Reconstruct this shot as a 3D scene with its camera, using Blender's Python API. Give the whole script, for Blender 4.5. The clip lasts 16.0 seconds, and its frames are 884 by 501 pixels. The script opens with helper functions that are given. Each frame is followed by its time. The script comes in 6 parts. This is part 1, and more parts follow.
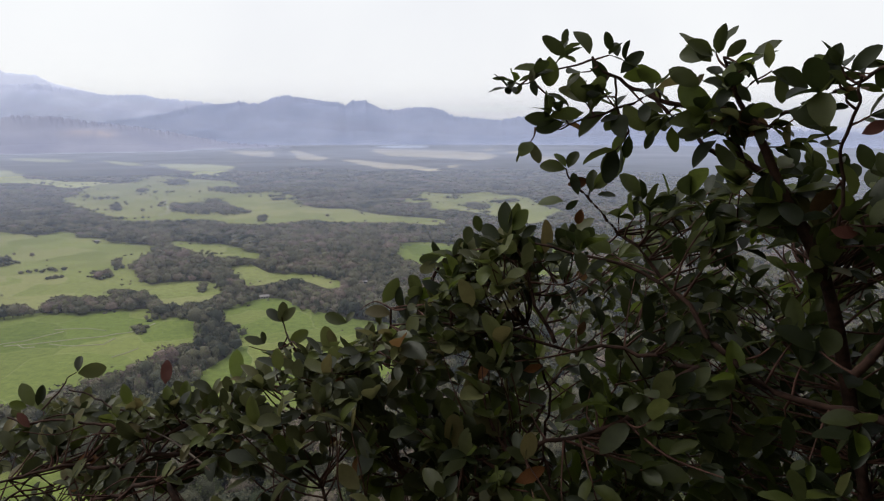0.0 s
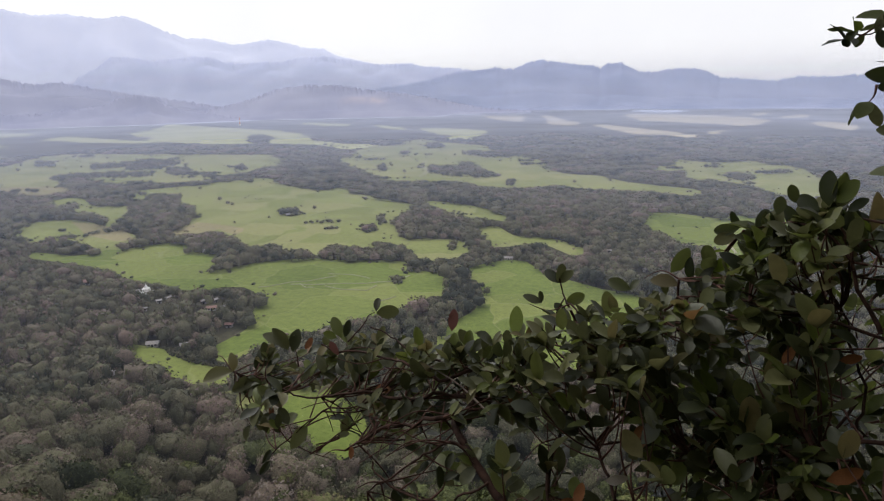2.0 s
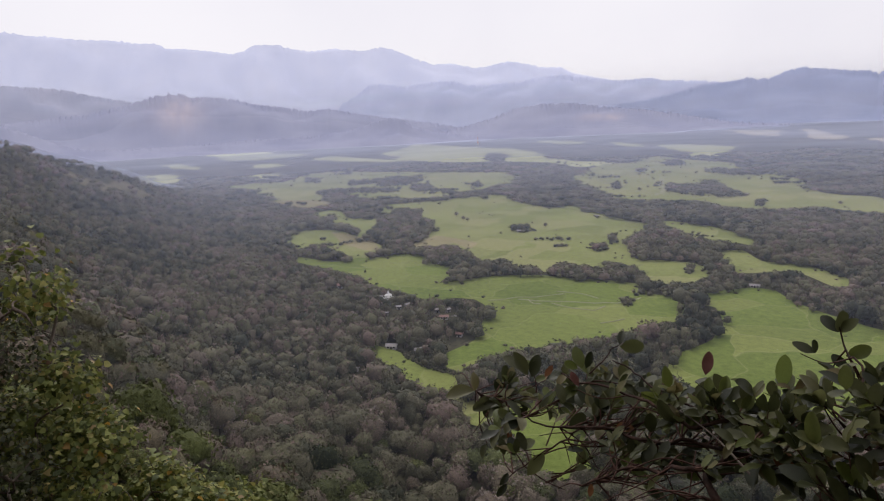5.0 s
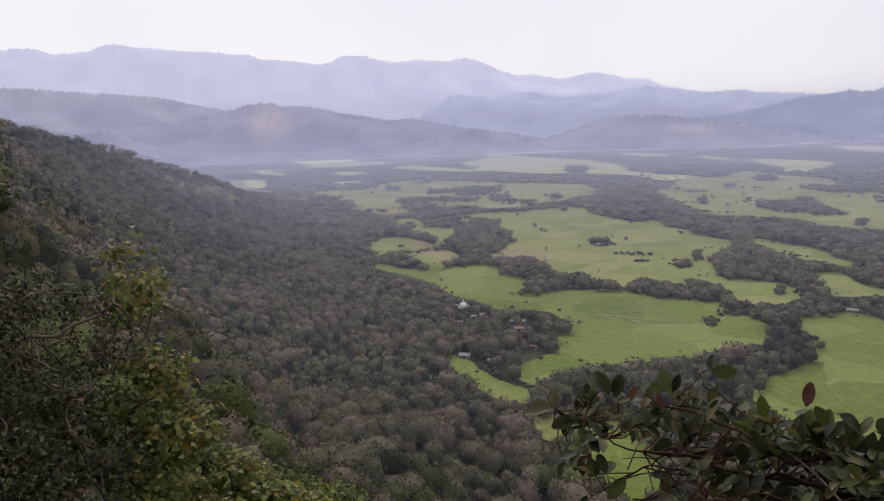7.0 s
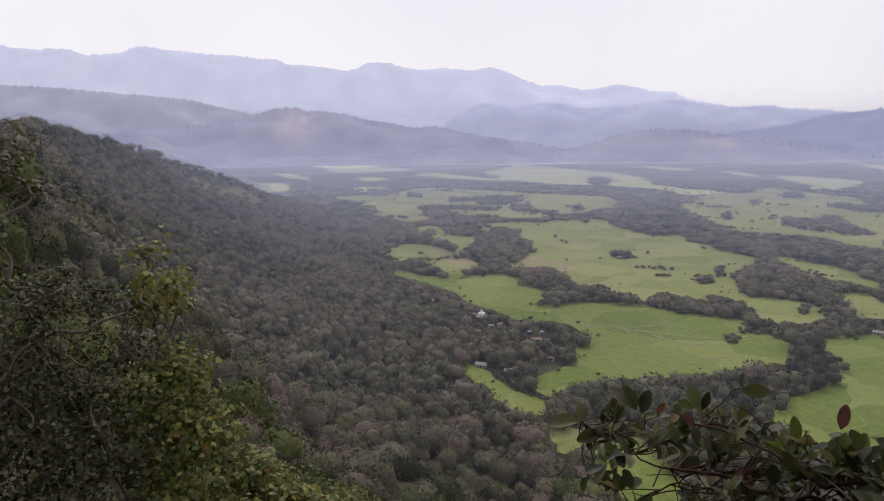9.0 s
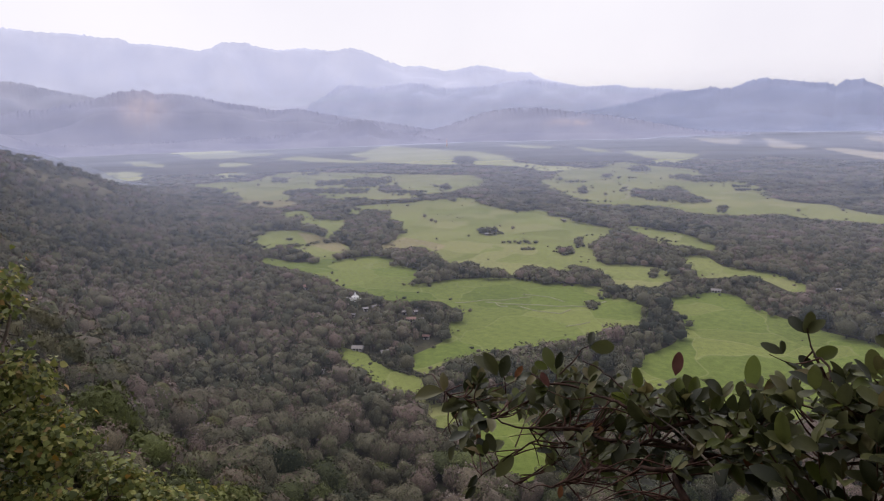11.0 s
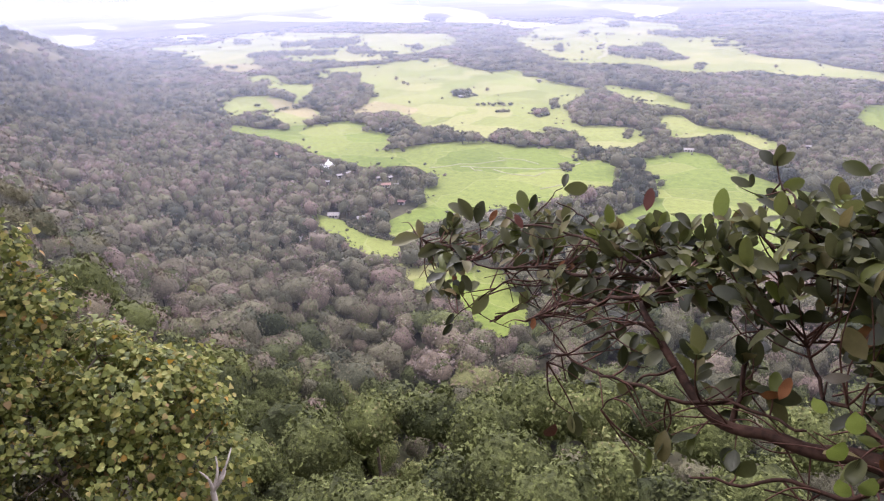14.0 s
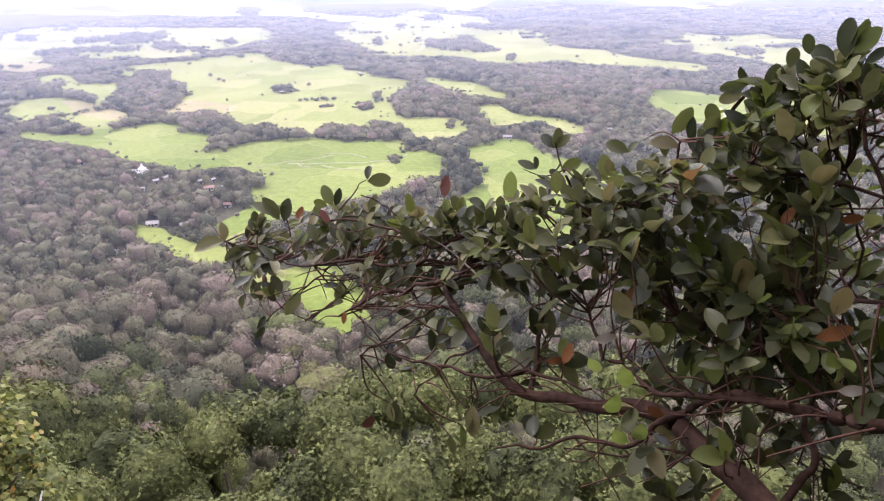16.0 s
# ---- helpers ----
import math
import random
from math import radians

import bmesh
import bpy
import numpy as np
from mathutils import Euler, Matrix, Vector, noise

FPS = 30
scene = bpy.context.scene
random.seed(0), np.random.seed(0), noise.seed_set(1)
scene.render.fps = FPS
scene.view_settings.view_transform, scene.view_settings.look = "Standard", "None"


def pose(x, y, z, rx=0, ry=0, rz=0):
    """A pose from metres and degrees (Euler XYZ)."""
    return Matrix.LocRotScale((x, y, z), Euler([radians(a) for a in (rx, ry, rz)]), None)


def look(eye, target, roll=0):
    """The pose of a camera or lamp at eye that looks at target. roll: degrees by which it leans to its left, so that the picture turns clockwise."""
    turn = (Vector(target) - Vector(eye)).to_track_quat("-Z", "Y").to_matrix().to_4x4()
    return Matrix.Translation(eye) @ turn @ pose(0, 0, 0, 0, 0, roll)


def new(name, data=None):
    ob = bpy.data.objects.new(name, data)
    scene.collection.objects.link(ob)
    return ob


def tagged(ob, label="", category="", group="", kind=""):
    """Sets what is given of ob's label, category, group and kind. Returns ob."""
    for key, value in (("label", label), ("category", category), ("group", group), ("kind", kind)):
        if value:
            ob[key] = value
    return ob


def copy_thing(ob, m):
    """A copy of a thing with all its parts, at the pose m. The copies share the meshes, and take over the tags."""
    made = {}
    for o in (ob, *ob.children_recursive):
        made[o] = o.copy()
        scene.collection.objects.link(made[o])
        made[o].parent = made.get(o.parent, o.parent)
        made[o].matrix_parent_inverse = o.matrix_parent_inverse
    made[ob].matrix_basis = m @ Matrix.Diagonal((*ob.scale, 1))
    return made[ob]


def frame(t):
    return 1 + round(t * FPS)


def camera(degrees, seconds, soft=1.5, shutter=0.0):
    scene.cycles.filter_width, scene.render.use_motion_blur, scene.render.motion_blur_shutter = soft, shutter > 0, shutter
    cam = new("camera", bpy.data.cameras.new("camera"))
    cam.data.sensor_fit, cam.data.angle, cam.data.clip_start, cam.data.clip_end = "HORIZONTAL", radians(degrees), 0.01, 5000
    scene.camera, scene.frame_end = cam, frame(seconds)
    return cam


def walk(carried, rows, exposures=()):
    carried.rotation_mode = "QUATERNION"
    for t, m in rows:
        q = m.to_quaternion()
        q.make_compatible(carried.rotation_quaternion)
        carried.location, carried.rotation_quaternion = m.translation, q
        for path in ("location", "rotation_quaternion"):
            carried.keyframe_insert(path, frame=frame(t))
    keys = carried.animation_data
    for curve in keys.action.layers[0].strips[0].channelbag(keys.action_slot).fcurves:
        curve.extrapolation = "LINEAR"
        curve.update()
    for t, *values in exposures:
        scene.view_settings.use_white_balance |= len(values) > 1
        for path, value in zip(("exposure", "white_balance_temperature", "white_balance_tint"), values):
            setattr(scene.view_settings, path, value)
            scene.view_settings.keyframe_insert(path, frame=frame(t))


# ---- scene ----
# The eye stands on a rock knoll, 120 m above the plain.
cam = camera(66.82, 16.0, soft=1.2)
PATH = [
    (0.0, 0.0000, 0.0000, 120.0000, 79.300, -0.000, 0.000),
    (0.5, -0.0274, -0.0073, 119.9984, 79.332, 0.276, 4.569),
    (1.0, -0.0656, -0.0177, 119.9951, 78.649, 0.752, 10.437),
    (1.5, -0.0962, -0.0273, 119.9923, 76.821, 0.789, 17.190),
    (2.0, -0.1186, -0.0301, 119.9947, 76.545, 0.883, 20.887),
    (2.5, -0.1335, -0.0276, 119.9949, 77.085, 0.691, 22.412),
    (3.0, -0.1546, -0.0247, 119.9961, 77.542, 1.006, 24.855),
    (3.5, -0.1936, -0.0094, 120.0017, 78.668, 1.275, 22.855),
    (4.0, -0.2078, -0.0195, 120.0147, 78.037, 0.598, 29.601),
    (4.5, -0.1857, -0.0384, 120.0283, 78.876, 0.801, 36.706),
    (4.7, -0.1777, -0.0453, 120.0318, 78.648, 1.746, 38.557),
    (6.8, -0.2017, -0.0469, 120.0475, 79.465, 2.111, 46.183),
    (7.0, -0.2077, -0.0509, 120.0428, 79.724, 1.962, 47.176),
    (7.5, -0.2229, -0.0664, 120.0442, 79.993, 1.621, 49.559),
    (8.0, -0.2253, -0.0775, 120.0437, 79.772, 1.105, 50.512),
    (8.5, -0.2268, -0.0911, 120.0457, 79.703, 0.841, 51.038),
    (9.0, -0.2289, -0.0882, 120.0478, 80.447, 0.538, 49.142),
    (9.5, -0.2369, -0.0517, 120.0316, 79.875, 0.536, 44.009),
    (9.7, -0.2299, -0.0447, 120.0317, 80.223, 0.658, 42.532),
    (11.8, -0.2058, -0.0242, 119.9901, 75.268, 1.319, 36.254),
    (12.0, -0.2051, -0.0265, 119.9827, 73.741, 1.315, 36.085),
    (12.5, -0.2048, -0.0307, 119.9664, 71.127, 1.589, 35.887),
    (13.0, -0.2044, -0.0380, 119.9529, 68.795, 1.418, 36.090),
    (13.5, -0.2035, -0.0315, 119.9442, 67.352, 1.973, 35.663),
    (14.0, -0.2016, -0.0369, 119.9405, 67.152, 1.973, 35.408),
    (14.5, -0.1877, -0.0299, 119.9375, 66.507, 2.287, 33.100),
    (15.0, -0.1662, -0.0105, 119.9317, 66.112, 1.732, 29.175),
    (15.5, -0.1385, 0.0034, 119.9341, 66.077, 1.313, 24.761),
    (16.0, -0.1162, 0.0173, 119.9335, 66.276, 0.913, 20.706),
]
EXPOSURES = [(0.0, 0.10, 6500, 6), (2.0, 0.18, 6500, 8), (4.5, 0.0, 6500, 13), (9.5, -0.03, 6500, 14), (12.0, 0.42, 6440, 17), (12.5, 0.92, 6360, 21), (13.2, 1.38, 6290, 22), (14.0, 1.58, 6240, 23), (16.0, 1.74, 6220, 23)]
walk(cam, [(t, pose(x, y, z, rx, ry, rz)) for t, x, y, z, rx, ry, rz in PATH], EXPOSURES)

# ---- light ----
SUN_EL, SUN_AZ = 48.0, -60.0
world = bpy.data.worlds.new("overcast_sky")
scene.world = world
world.use_nodes = True
wn, wl = world.node_tree.nodes, world.node_tree.links
wn.clear()
sky = wn.new("ShaderNodeTexSky")
sky.sky_type, sky.sun_disc = "NISHITA", False
sky.sun_elevation, sky.sun_rotation = radians(SUN_EL), radians(SUN_AZ)
coord = wn.new("ShaderNodeTexCoord")
cloud = wn.new("ShaderNodeTexNoise")
cloud.inputs["Scale"].default_value, cloud.inputs["Detail"].default_value = 2.2, 5.0
wl.new(coord.outputs["Generated"], cloud.inputs["Vector"])
ramp = wn.new("ShaderNodeValToRGB")
ramp.color_ramp.elements[0].position, ramp.color_ramp.elements[0].color = 0.3, (0.80, 0.79, 0.84, 1)
ramp.color_ramp.elements[1].position, ramp.color_ramp.elements[1].color = 0.7, (0.90, 0.888, 0.912, 1)
wl.new(cloud.outputs["Fac"], ramp.inputs["Fac"])
back_sky, back_cloud, add = wn.new("ShaderNodeBackground"), wn.new("ShaderNodeBackground"), wn.new("ShaderNodeAddShader")
back_sky.inputs["Strength"].default_value = 0.006
back_cloud.inputs["Strength"].default_value = 1.0
wl.new(sky.outputs["Color"], back_sky.inputs["Color"])
wl.new(ramp.outputs["Color"], back_cloud.inputs["Color"])
wl.new(back_sky.outputs[0], add.inputs[0])
wl.new(back_cloud.outputs[0], add.inputs[1])
out = wn.new("ShaderNodeOutputWorld")
wl.new(add.outputs[0], out.inputs["Surface"])
sun = new("sun", bpy.data.lights.new("sun", "SUN"))
sun.data.energy, sun.data.angle, sun.data.color = 1.3, radians(25), (1.0, 0.97, 0.92)
sun_way = Vector((math.sin(radians(SUN_AZ)) * math.cos(radians(SUN_EL)), math.cos(radians(SUN_AZ)) * math.cos(radians(SUN_EL)), math.sin(radians(SUN_EL))))
sun.matrix_world = look(sun_way * 100, (0, 0, 0))

# ---- materials ----
def mat(name):
    m = bpy.data.materials.new(name)
    m.use_nodes = True
    m.node_tree.nodes.clear()
    return m, m.node_tree.nodes, m.node_tree.links


def node(nodes, kind, **values):
    n = nodes.new(kind)
    for key, value in values.items():
        n.inputs[key.replace("_", " ")].default_value = value
    return n


def ramp_node(nodes, links, fac, stops):
    r = nodes.new("ShaderNodeValToRGB")
    while len(r.color_ramp.elements) < len(stops):
        r.color_ramp.elements.new(0.5)
    for e, (p, c) in zip(r.color_ramp.elements, stops):
        e.position, e.color = p, (*c, 1)
    links.new(fac, r.inputs["Fac"])
    return r.outputs["Color"]


def mix_colour(nodes, links, fac, a, b, mode="MIX"):
    m = nodes.new("ShaderNodeMix")
    m.data_type, m.blend_type = "RGBA", mode
    for socket, value in ((m.inputs[0], fac), (m.inputs[6], a), (m.inputs[7], b)):
        if isinstance(value, (int, float)):
            socket.default_value = value
        elif isinstance(value, tuple):
            socket.default_value = (*value, 1)
        else:
            links.new(value, socket)
    return m.outputs[2]


def noise_node(nodes, links, scale, detail=4.0, vector=None, rough=0.55):
    n = node(nodes, "ShaderNodeTexNoise", Scale=scale, Detail=detail, Roughness=rough)
    if vector is None:
        c = nodes.new("ShaderNodeTexCoord")
        vector = c.outputs["Object"]
    links.new(vector, n.inputs["Vector"])
    return n.outputs["Fac"]


def finish(m, nodes, links, colour, rough=0.7, bump=None, strength=0.3, distance=0.1, translucent=None, specular=0.4):
    p = node(nodes, "ShaderNodeBsdfPrincipled", Roughness=rough)
    p.inputs["Specular IOR Level"].default_value = specular
    if isinstance(colour, tuple):
        p.inputs["Base Color"].default_value = (*colour, 1)
    else:
        links.new(colour, p.inputs["Base Color"])
    if bump is not None:
        b = node(nodes, "ShaderNodeBump", Strength=strength, Distance=distance)
        links.new(bump, b.inputs["Height"])
        links.new(b.outputs[0], p.inputs["Normal"])
    shader = p.outputs[0]
    if translucent:
        t = nodes.new("ShaderNodeBsdfTranslucent")
        if isinstance(colour, tuple):
            t.inputs["Color"].default_value = (*colour, 1)
        else:
            links.new(colour, t.inputs["Color"])
        x = node(nodes, "ShaderNodeMixShader", Fac=translucent)
        links.new(shader, x.inputs[1])
        links.new(t.outputs[0], x.inputs[2])
        shader = x.outputs[0]
    o = nodes.new("ShaderNodeOutputMaterial")
    links.new(shader, o.inputs["Surface"])
    return m


def ground_material():
    m, n, l = mat("forest_floor")
    a = noise_node(n, l, 0.02, 6)
    b = noise_node(n, l, 0.35, 6)
    c = ramp_node(n, l, a, [(0.35, (0.035, 0.040, 0.022)), (0.65, (0.075, 0.062, 0.042))])
    c = mix_colour(n, l, 0.5, c, ramp_node(n, l, b, [(0.35, (0.03, 0.03, 0.02)), (0.7, (0.10, 0.095, 0.05))]))
    return finish(m, n, l, c, 0.95, b, 0.5, 0.5, specular=0.1)


def field_material(name, low, high, dry, bund):
    m, n, l = mat(name)
    co = n.new("ShaderNodeTexCoord").outputs["Object"]
    broad = noise_node(n, l, 0.012, 5, co)
    fine = noise_node(n, l, 0.25, 5, co, 0.7)
    v = n.new("ShaderNodeTexVoronoi")
    v.inputs["Scale"].default_value, v.inputs["Randomness"].default_value = 0.022, 0.75
    warp = n.new("ShaderNodeTexNoise")
    warp.inputs["Scale"].default_value = 0.02
    l.new(co, warp.inputs["Vector"])
    shift = n.new("ShaderNodeVectorMath")
    shift.operation = "MULTIPLY_ADD"
    l.new(warp.outputs["Color"], shift.inputs[0])
    shift.inputs[1].default_value = (55, 55, 0)
    l.new(co, shift.inputs[2])
    moved = shift.outputs[0]
    l.new(moved, v.inputs["Vector"])
    plot = n.new("ShaderNodeSeparateColor")
    l.new(v.outputs["Color"], plot.inputs[0])
    c = ramp_node(n, l, broad, [(0.36, low), (0.62, high)])
    c = mix_colour(n, l, ramp_node(n, l, plot.outputs[0], [(0.35, (0, 0, 0)), (0.95, (0.8, 0.8, 0.8))]), c, dry)
    c = mix_colour(n, l, ramp_node(n, l, plot.outputs[1], [(0.45, (0, 0, 0)), (0.95, (0.45, 0.45, 0.45))]), c, tuple(0.62 * k for k in low))
    c = mix_colour(n, l, 0.5, c, ramp_node(n, l, fine, [(0.3, tuple(0.6 * k for k in low)), (0.7, high)]))
    e = n.new("ShaderNodeTexVoronoi")
    e.feature = "DISTANCE_TO_EDGE"
    e.inputs["Scale"].default_value, e.inputs["Randomness"].default_value = 0.022, 0.75
    l.new(moved, e.inputs["Vector"])
    c = mix_colour(n, l, ramp_node(n, l, e.outputs["Distance"], [(0.0, (0.3, 0.3, 0.3)), (0.014, (0, 0, 0))]), c, bund)
    return finish(m, n, l, c, 0.9, fine, 0.4, 0.3, specular=0.15)


def crown_material(name, stops, rough=0.8, scale=2.2):
    m, n, l = mat(name)
    at = n.new("ShaderNodeAttribute")
    at.attribute_name = "tint"
    c = ramp_node(n, l, at.outputs["Fac"], stops)
    f = noise_node(n, l, scale, 6, rough=0.75)
    c = mix_colour(n, l, 0.75, c, ramp_node(n, l, f, [(0.38, (0.24, 0.25, 0.24)), (0.62, (1.3, 1.3, 1.22))]), "MULTIPLY")
    return finish(m, n, l, c, rough, f, 1.0, 0.45, specular=0.15)


def bark_material(name, dark, light, scale=40):
    m, n, l = mat(name)
    a = noise_node(n, l, scale, 6)
    b = noise_node(n, l, scale * 0.15, 4)
    c = mix_colour(n, l, 0.4, ramp_node(n, l, a, [(0.35, dark), (0.7, light)]), ramp_node(n, l, b, [(0.4, dark), (0.65, light)]))
    return finish(m, n, l, c, 0.8, a, 0.5, 0.004, specular=0.12)


def leaf_material(name, stops, rough=0.42, translucent=0.25, specular=0.27):
    """Leaf blade; a stored per-leaf value picks its green, and single leaves vary by object."""
    m, n, l = mat(name)
    at = n.new("ShaderNodeAttribute")
    at.attribute_name = "tint"
    info = n.new("ShaderNodeObjectInfo")
    s = n.new("ShaderNodeMath")
    s.operation = "ADD"
    l.new(at.outputs["Fac"], s.inputs[0])
    l.new(info.outputs["Random"], s.inputs[1])
    w = n.new("ShaderNodeMath")
    w.operation = "FRACT"
    l.new(s.outputs[0], w.inputs[0])
    c = ramp_node(n, l, w.outputs[0], stops)
    f = noise_node(n, l, 45.0, 4)
    c = mix_colour(n, l, 0.5, c, ramp_node(n, l, f, [(0.3, (0.55, 0.55, 0.5)), (0.65, (1, 1, 1))]), "MULTIPLY")
    return finish(m, n, l, c, rough, f, 0.15, 0.003, translucent, specular)


def haze_curtain_material(name, colour, density, low, full, high, top):
    """Sheet that stands in for haze: lets most light through and shows its own pale colour for the rest, fading at its
    foot and its top.
    """
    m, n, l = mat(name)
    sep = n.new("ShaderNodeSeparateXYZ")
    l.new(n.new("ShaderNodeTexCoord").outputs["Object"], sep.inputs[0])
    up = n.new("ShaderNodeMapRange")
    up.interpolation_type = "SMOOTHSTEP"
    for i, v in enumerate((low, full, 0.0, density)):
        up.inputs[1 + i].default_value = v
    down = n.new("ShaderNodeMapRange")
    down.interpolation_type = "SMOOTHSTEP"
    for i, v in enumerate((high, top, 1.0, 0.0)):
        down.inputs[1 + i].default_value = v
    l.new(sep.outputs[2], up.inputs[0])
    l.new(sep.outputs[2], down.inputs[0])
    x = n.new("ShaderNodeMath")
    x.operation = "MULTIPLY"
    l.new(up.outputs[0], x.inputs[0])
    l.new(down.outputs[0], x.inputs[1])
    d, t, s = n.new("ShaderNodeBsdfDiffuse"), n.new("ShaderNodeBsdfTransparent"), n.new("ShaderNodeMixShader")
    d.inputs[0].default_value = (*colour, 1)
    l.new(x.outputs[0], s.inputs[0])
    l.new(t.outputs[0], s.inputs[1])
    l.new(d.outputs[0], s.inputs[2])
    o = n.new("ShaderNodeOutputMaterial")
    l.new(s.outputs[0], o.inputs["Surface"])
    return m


def plain_material(name, colour, rough=0.8, vary=0.25, scale=3.0):
    m, n, l = mat(name)
    f = noise_node(n, l, scale, 5)
    c = ramp_node(n, l, f, [(0.3, tuple(k * (1 - vary) for k in colour)), (0.7, colour)])
    return finish(m, n, l, c, rough, f, 0.2, 0.02)


FLOOR = ground_material()
PADDY = field_material("young_paddy", (0.097, 0.140, 0.022), (0.182, 0.226, 0.046), (0.258, 0.267, 0.085), (0.285, 0.285, 0.129))
PASTURE = field_material("pasture", (0.160, 0.188, 0.048), (0.246, 0.270, 0.084), (0.316, 0.293, 0.135), (0.298, 0.288, 0.149))
DRY_GRASS = field_material("dry_grass", (0.21, 0.185, 0.085), (0.30, 0.265, 0.13), (0.34, 0.29, 0.16), (0.30, 0.27, 0.16))
# Copies of the pasture lightened by distance, to stay bright through the haze sheet.
LIGHTENED_PASTURE = field_material("lightened_pasture", (0.192, 0.213, 0.062), (0.289, 0.301, 0.108), (0.351, 0.326, 0.158), (0.334, 0.318, 0.167))
FAR_LIGHTENED_PASTURE = field_material("far_lightened_pasture", (0.381, 0.402, 0.155), (0.515, 0.525, 0.237), (0.577, 0.535, 0.299), (0.535, 0.515, 0.289))
# Straw colour of its own, lightened likewise for the haze in front.
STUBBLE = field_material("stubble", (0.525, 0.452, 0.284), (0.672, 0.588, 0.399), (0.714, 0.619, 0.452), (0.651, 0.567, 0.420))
CANOPY = crown_material("dry_forest_canopy", [(0.0, (0.036, 0.043, 0.027)), (0.2, (0.088, 0.090, 0.055)), (0.4, (0.153, 0.139, 0.091)), (0.52, (0.155, 0.153, 0.084)), (0.62, (0.180, 0.149, 0.115)), (0.72, (0.213, 0.153, 0.132)), (0.80, (0.141, 0.148, 0.071)), (0.90, (0.244, 0.170, 0.155)), (1.0, (0.294, 0.243, 0.213))], scale=3.2)
GREENER = crown_material("green_canopy", [(0.0, (0.031, 0.040, 0.017)), (0.25, (0.072, 0.081, 0.032)), (0.5, (0.112, 0.128, 0.045)), (0.75, (0.155, 0.172, 0.061)), (0.9, (0.197, 0.191, 0.081)), (1.0, (0.202, 0.156, 0.102))], scale=3.0)
BARK_RED = bark_material("red_brown_bark", (0.013, 0.007, 0.005), (0.066, 0.034, 0.024), 55)
PALE_LIMB = bark_material("pale_grey_bark", (0.06, 0.045, 0.036), (0.20, 0.155, 0.125), 22)
BARK_TWIG = bark_material("reddish_twig_bark", (0.030, 0.014, 0.011), (0.115, 0.058, 0.042), 60)
BARK_GREY = bark_material("grey_brown_bark", (0.07, 0.055, 0.045), (0.22, 0.175, 0.145), 18)
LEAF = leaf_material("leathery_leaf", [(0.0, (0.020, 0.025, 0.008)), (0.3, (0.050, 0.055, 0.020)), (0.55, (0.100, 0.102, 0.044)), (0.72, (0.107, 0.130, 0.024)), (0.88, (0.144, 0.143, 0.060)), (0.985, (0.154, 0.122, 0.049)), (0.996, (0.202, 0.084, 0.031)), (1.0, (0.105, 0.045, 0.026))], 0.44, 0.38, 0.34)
# Tall shrub's greens, set darker than LEAF to carry the shade it stands in.
LEAF_TALL = leaf_material("shade_darkened_green_leaf", [(0.0, (0.015, 0.021, 0.006)), (0.3, (0.034, 0.042, 0.013)), (0.6, (0.068, 0.077, 0.024)), (0.8, (0.085, 0.111, 0.015)), (0.97, (0.111, 0.111, 0.043)), (0.992, (0.111, 0.086, 0.035)), (1.0, (0.086, 0.038, 0.017))], 0.45, 0.54, 0.30)
LEAF_DARK = leaf_material("dusky_leaf", [(0.0, (0.028, 0.031, 0.017)), (0.45, (0.066, 0.071, 0.031)), (0.8, (0.116, 0.116, 0.053)), (0.95, (0.155, 0.132, 0.078)), (1.0, (0.202, 0.109, 0.062))], 0.6, 0.15)
LEAF_SOFT = leaf_material("soft_leaf", [(0.0, (0.062, 0.078, 0.022)), (0.4, (0.160, 0.187, 0.046)), (0.75, (0.262, 0.271, 0.074)), (0.94, (0.366, 0.326, 0.102)), (0.98, (0.256, 0.163, 0.081)), (1.0, (0.559, 0.326, 0.051))], 0.55, 0.3)

DRY = plain_material("dead_orange_leaf", (0.27, 0.105, 0.035), 0.7, 0.5, 60)
RUST = plain_material("rust_leaf", (0.17, 0.06, 0.045), 0.6, 0.4, 60)
PALE = plain_material("pale_leaf", (0.42, 0.38, 0.33), 0.7, 0.3, 60)
FRESH = leaf_material("fresh_leaf", [(0.0, (0.15, 0.21, 0.03)), (1.0, (0.20, 0.25, 0.06))], 0.45, 0.4)

# ---- lay of the land ----
EYE = Vector((0, 0, 120))
NX, NY = 0.528, 0.849          # across the foot of the hill, towards the plain


def span(v, xs, ys):
    return float(np.interp(v, xs, ys))


def wob(x, y, scale, seed=0.0):
    return noise.noise(Vector((x / scale, y / scale, seed)))


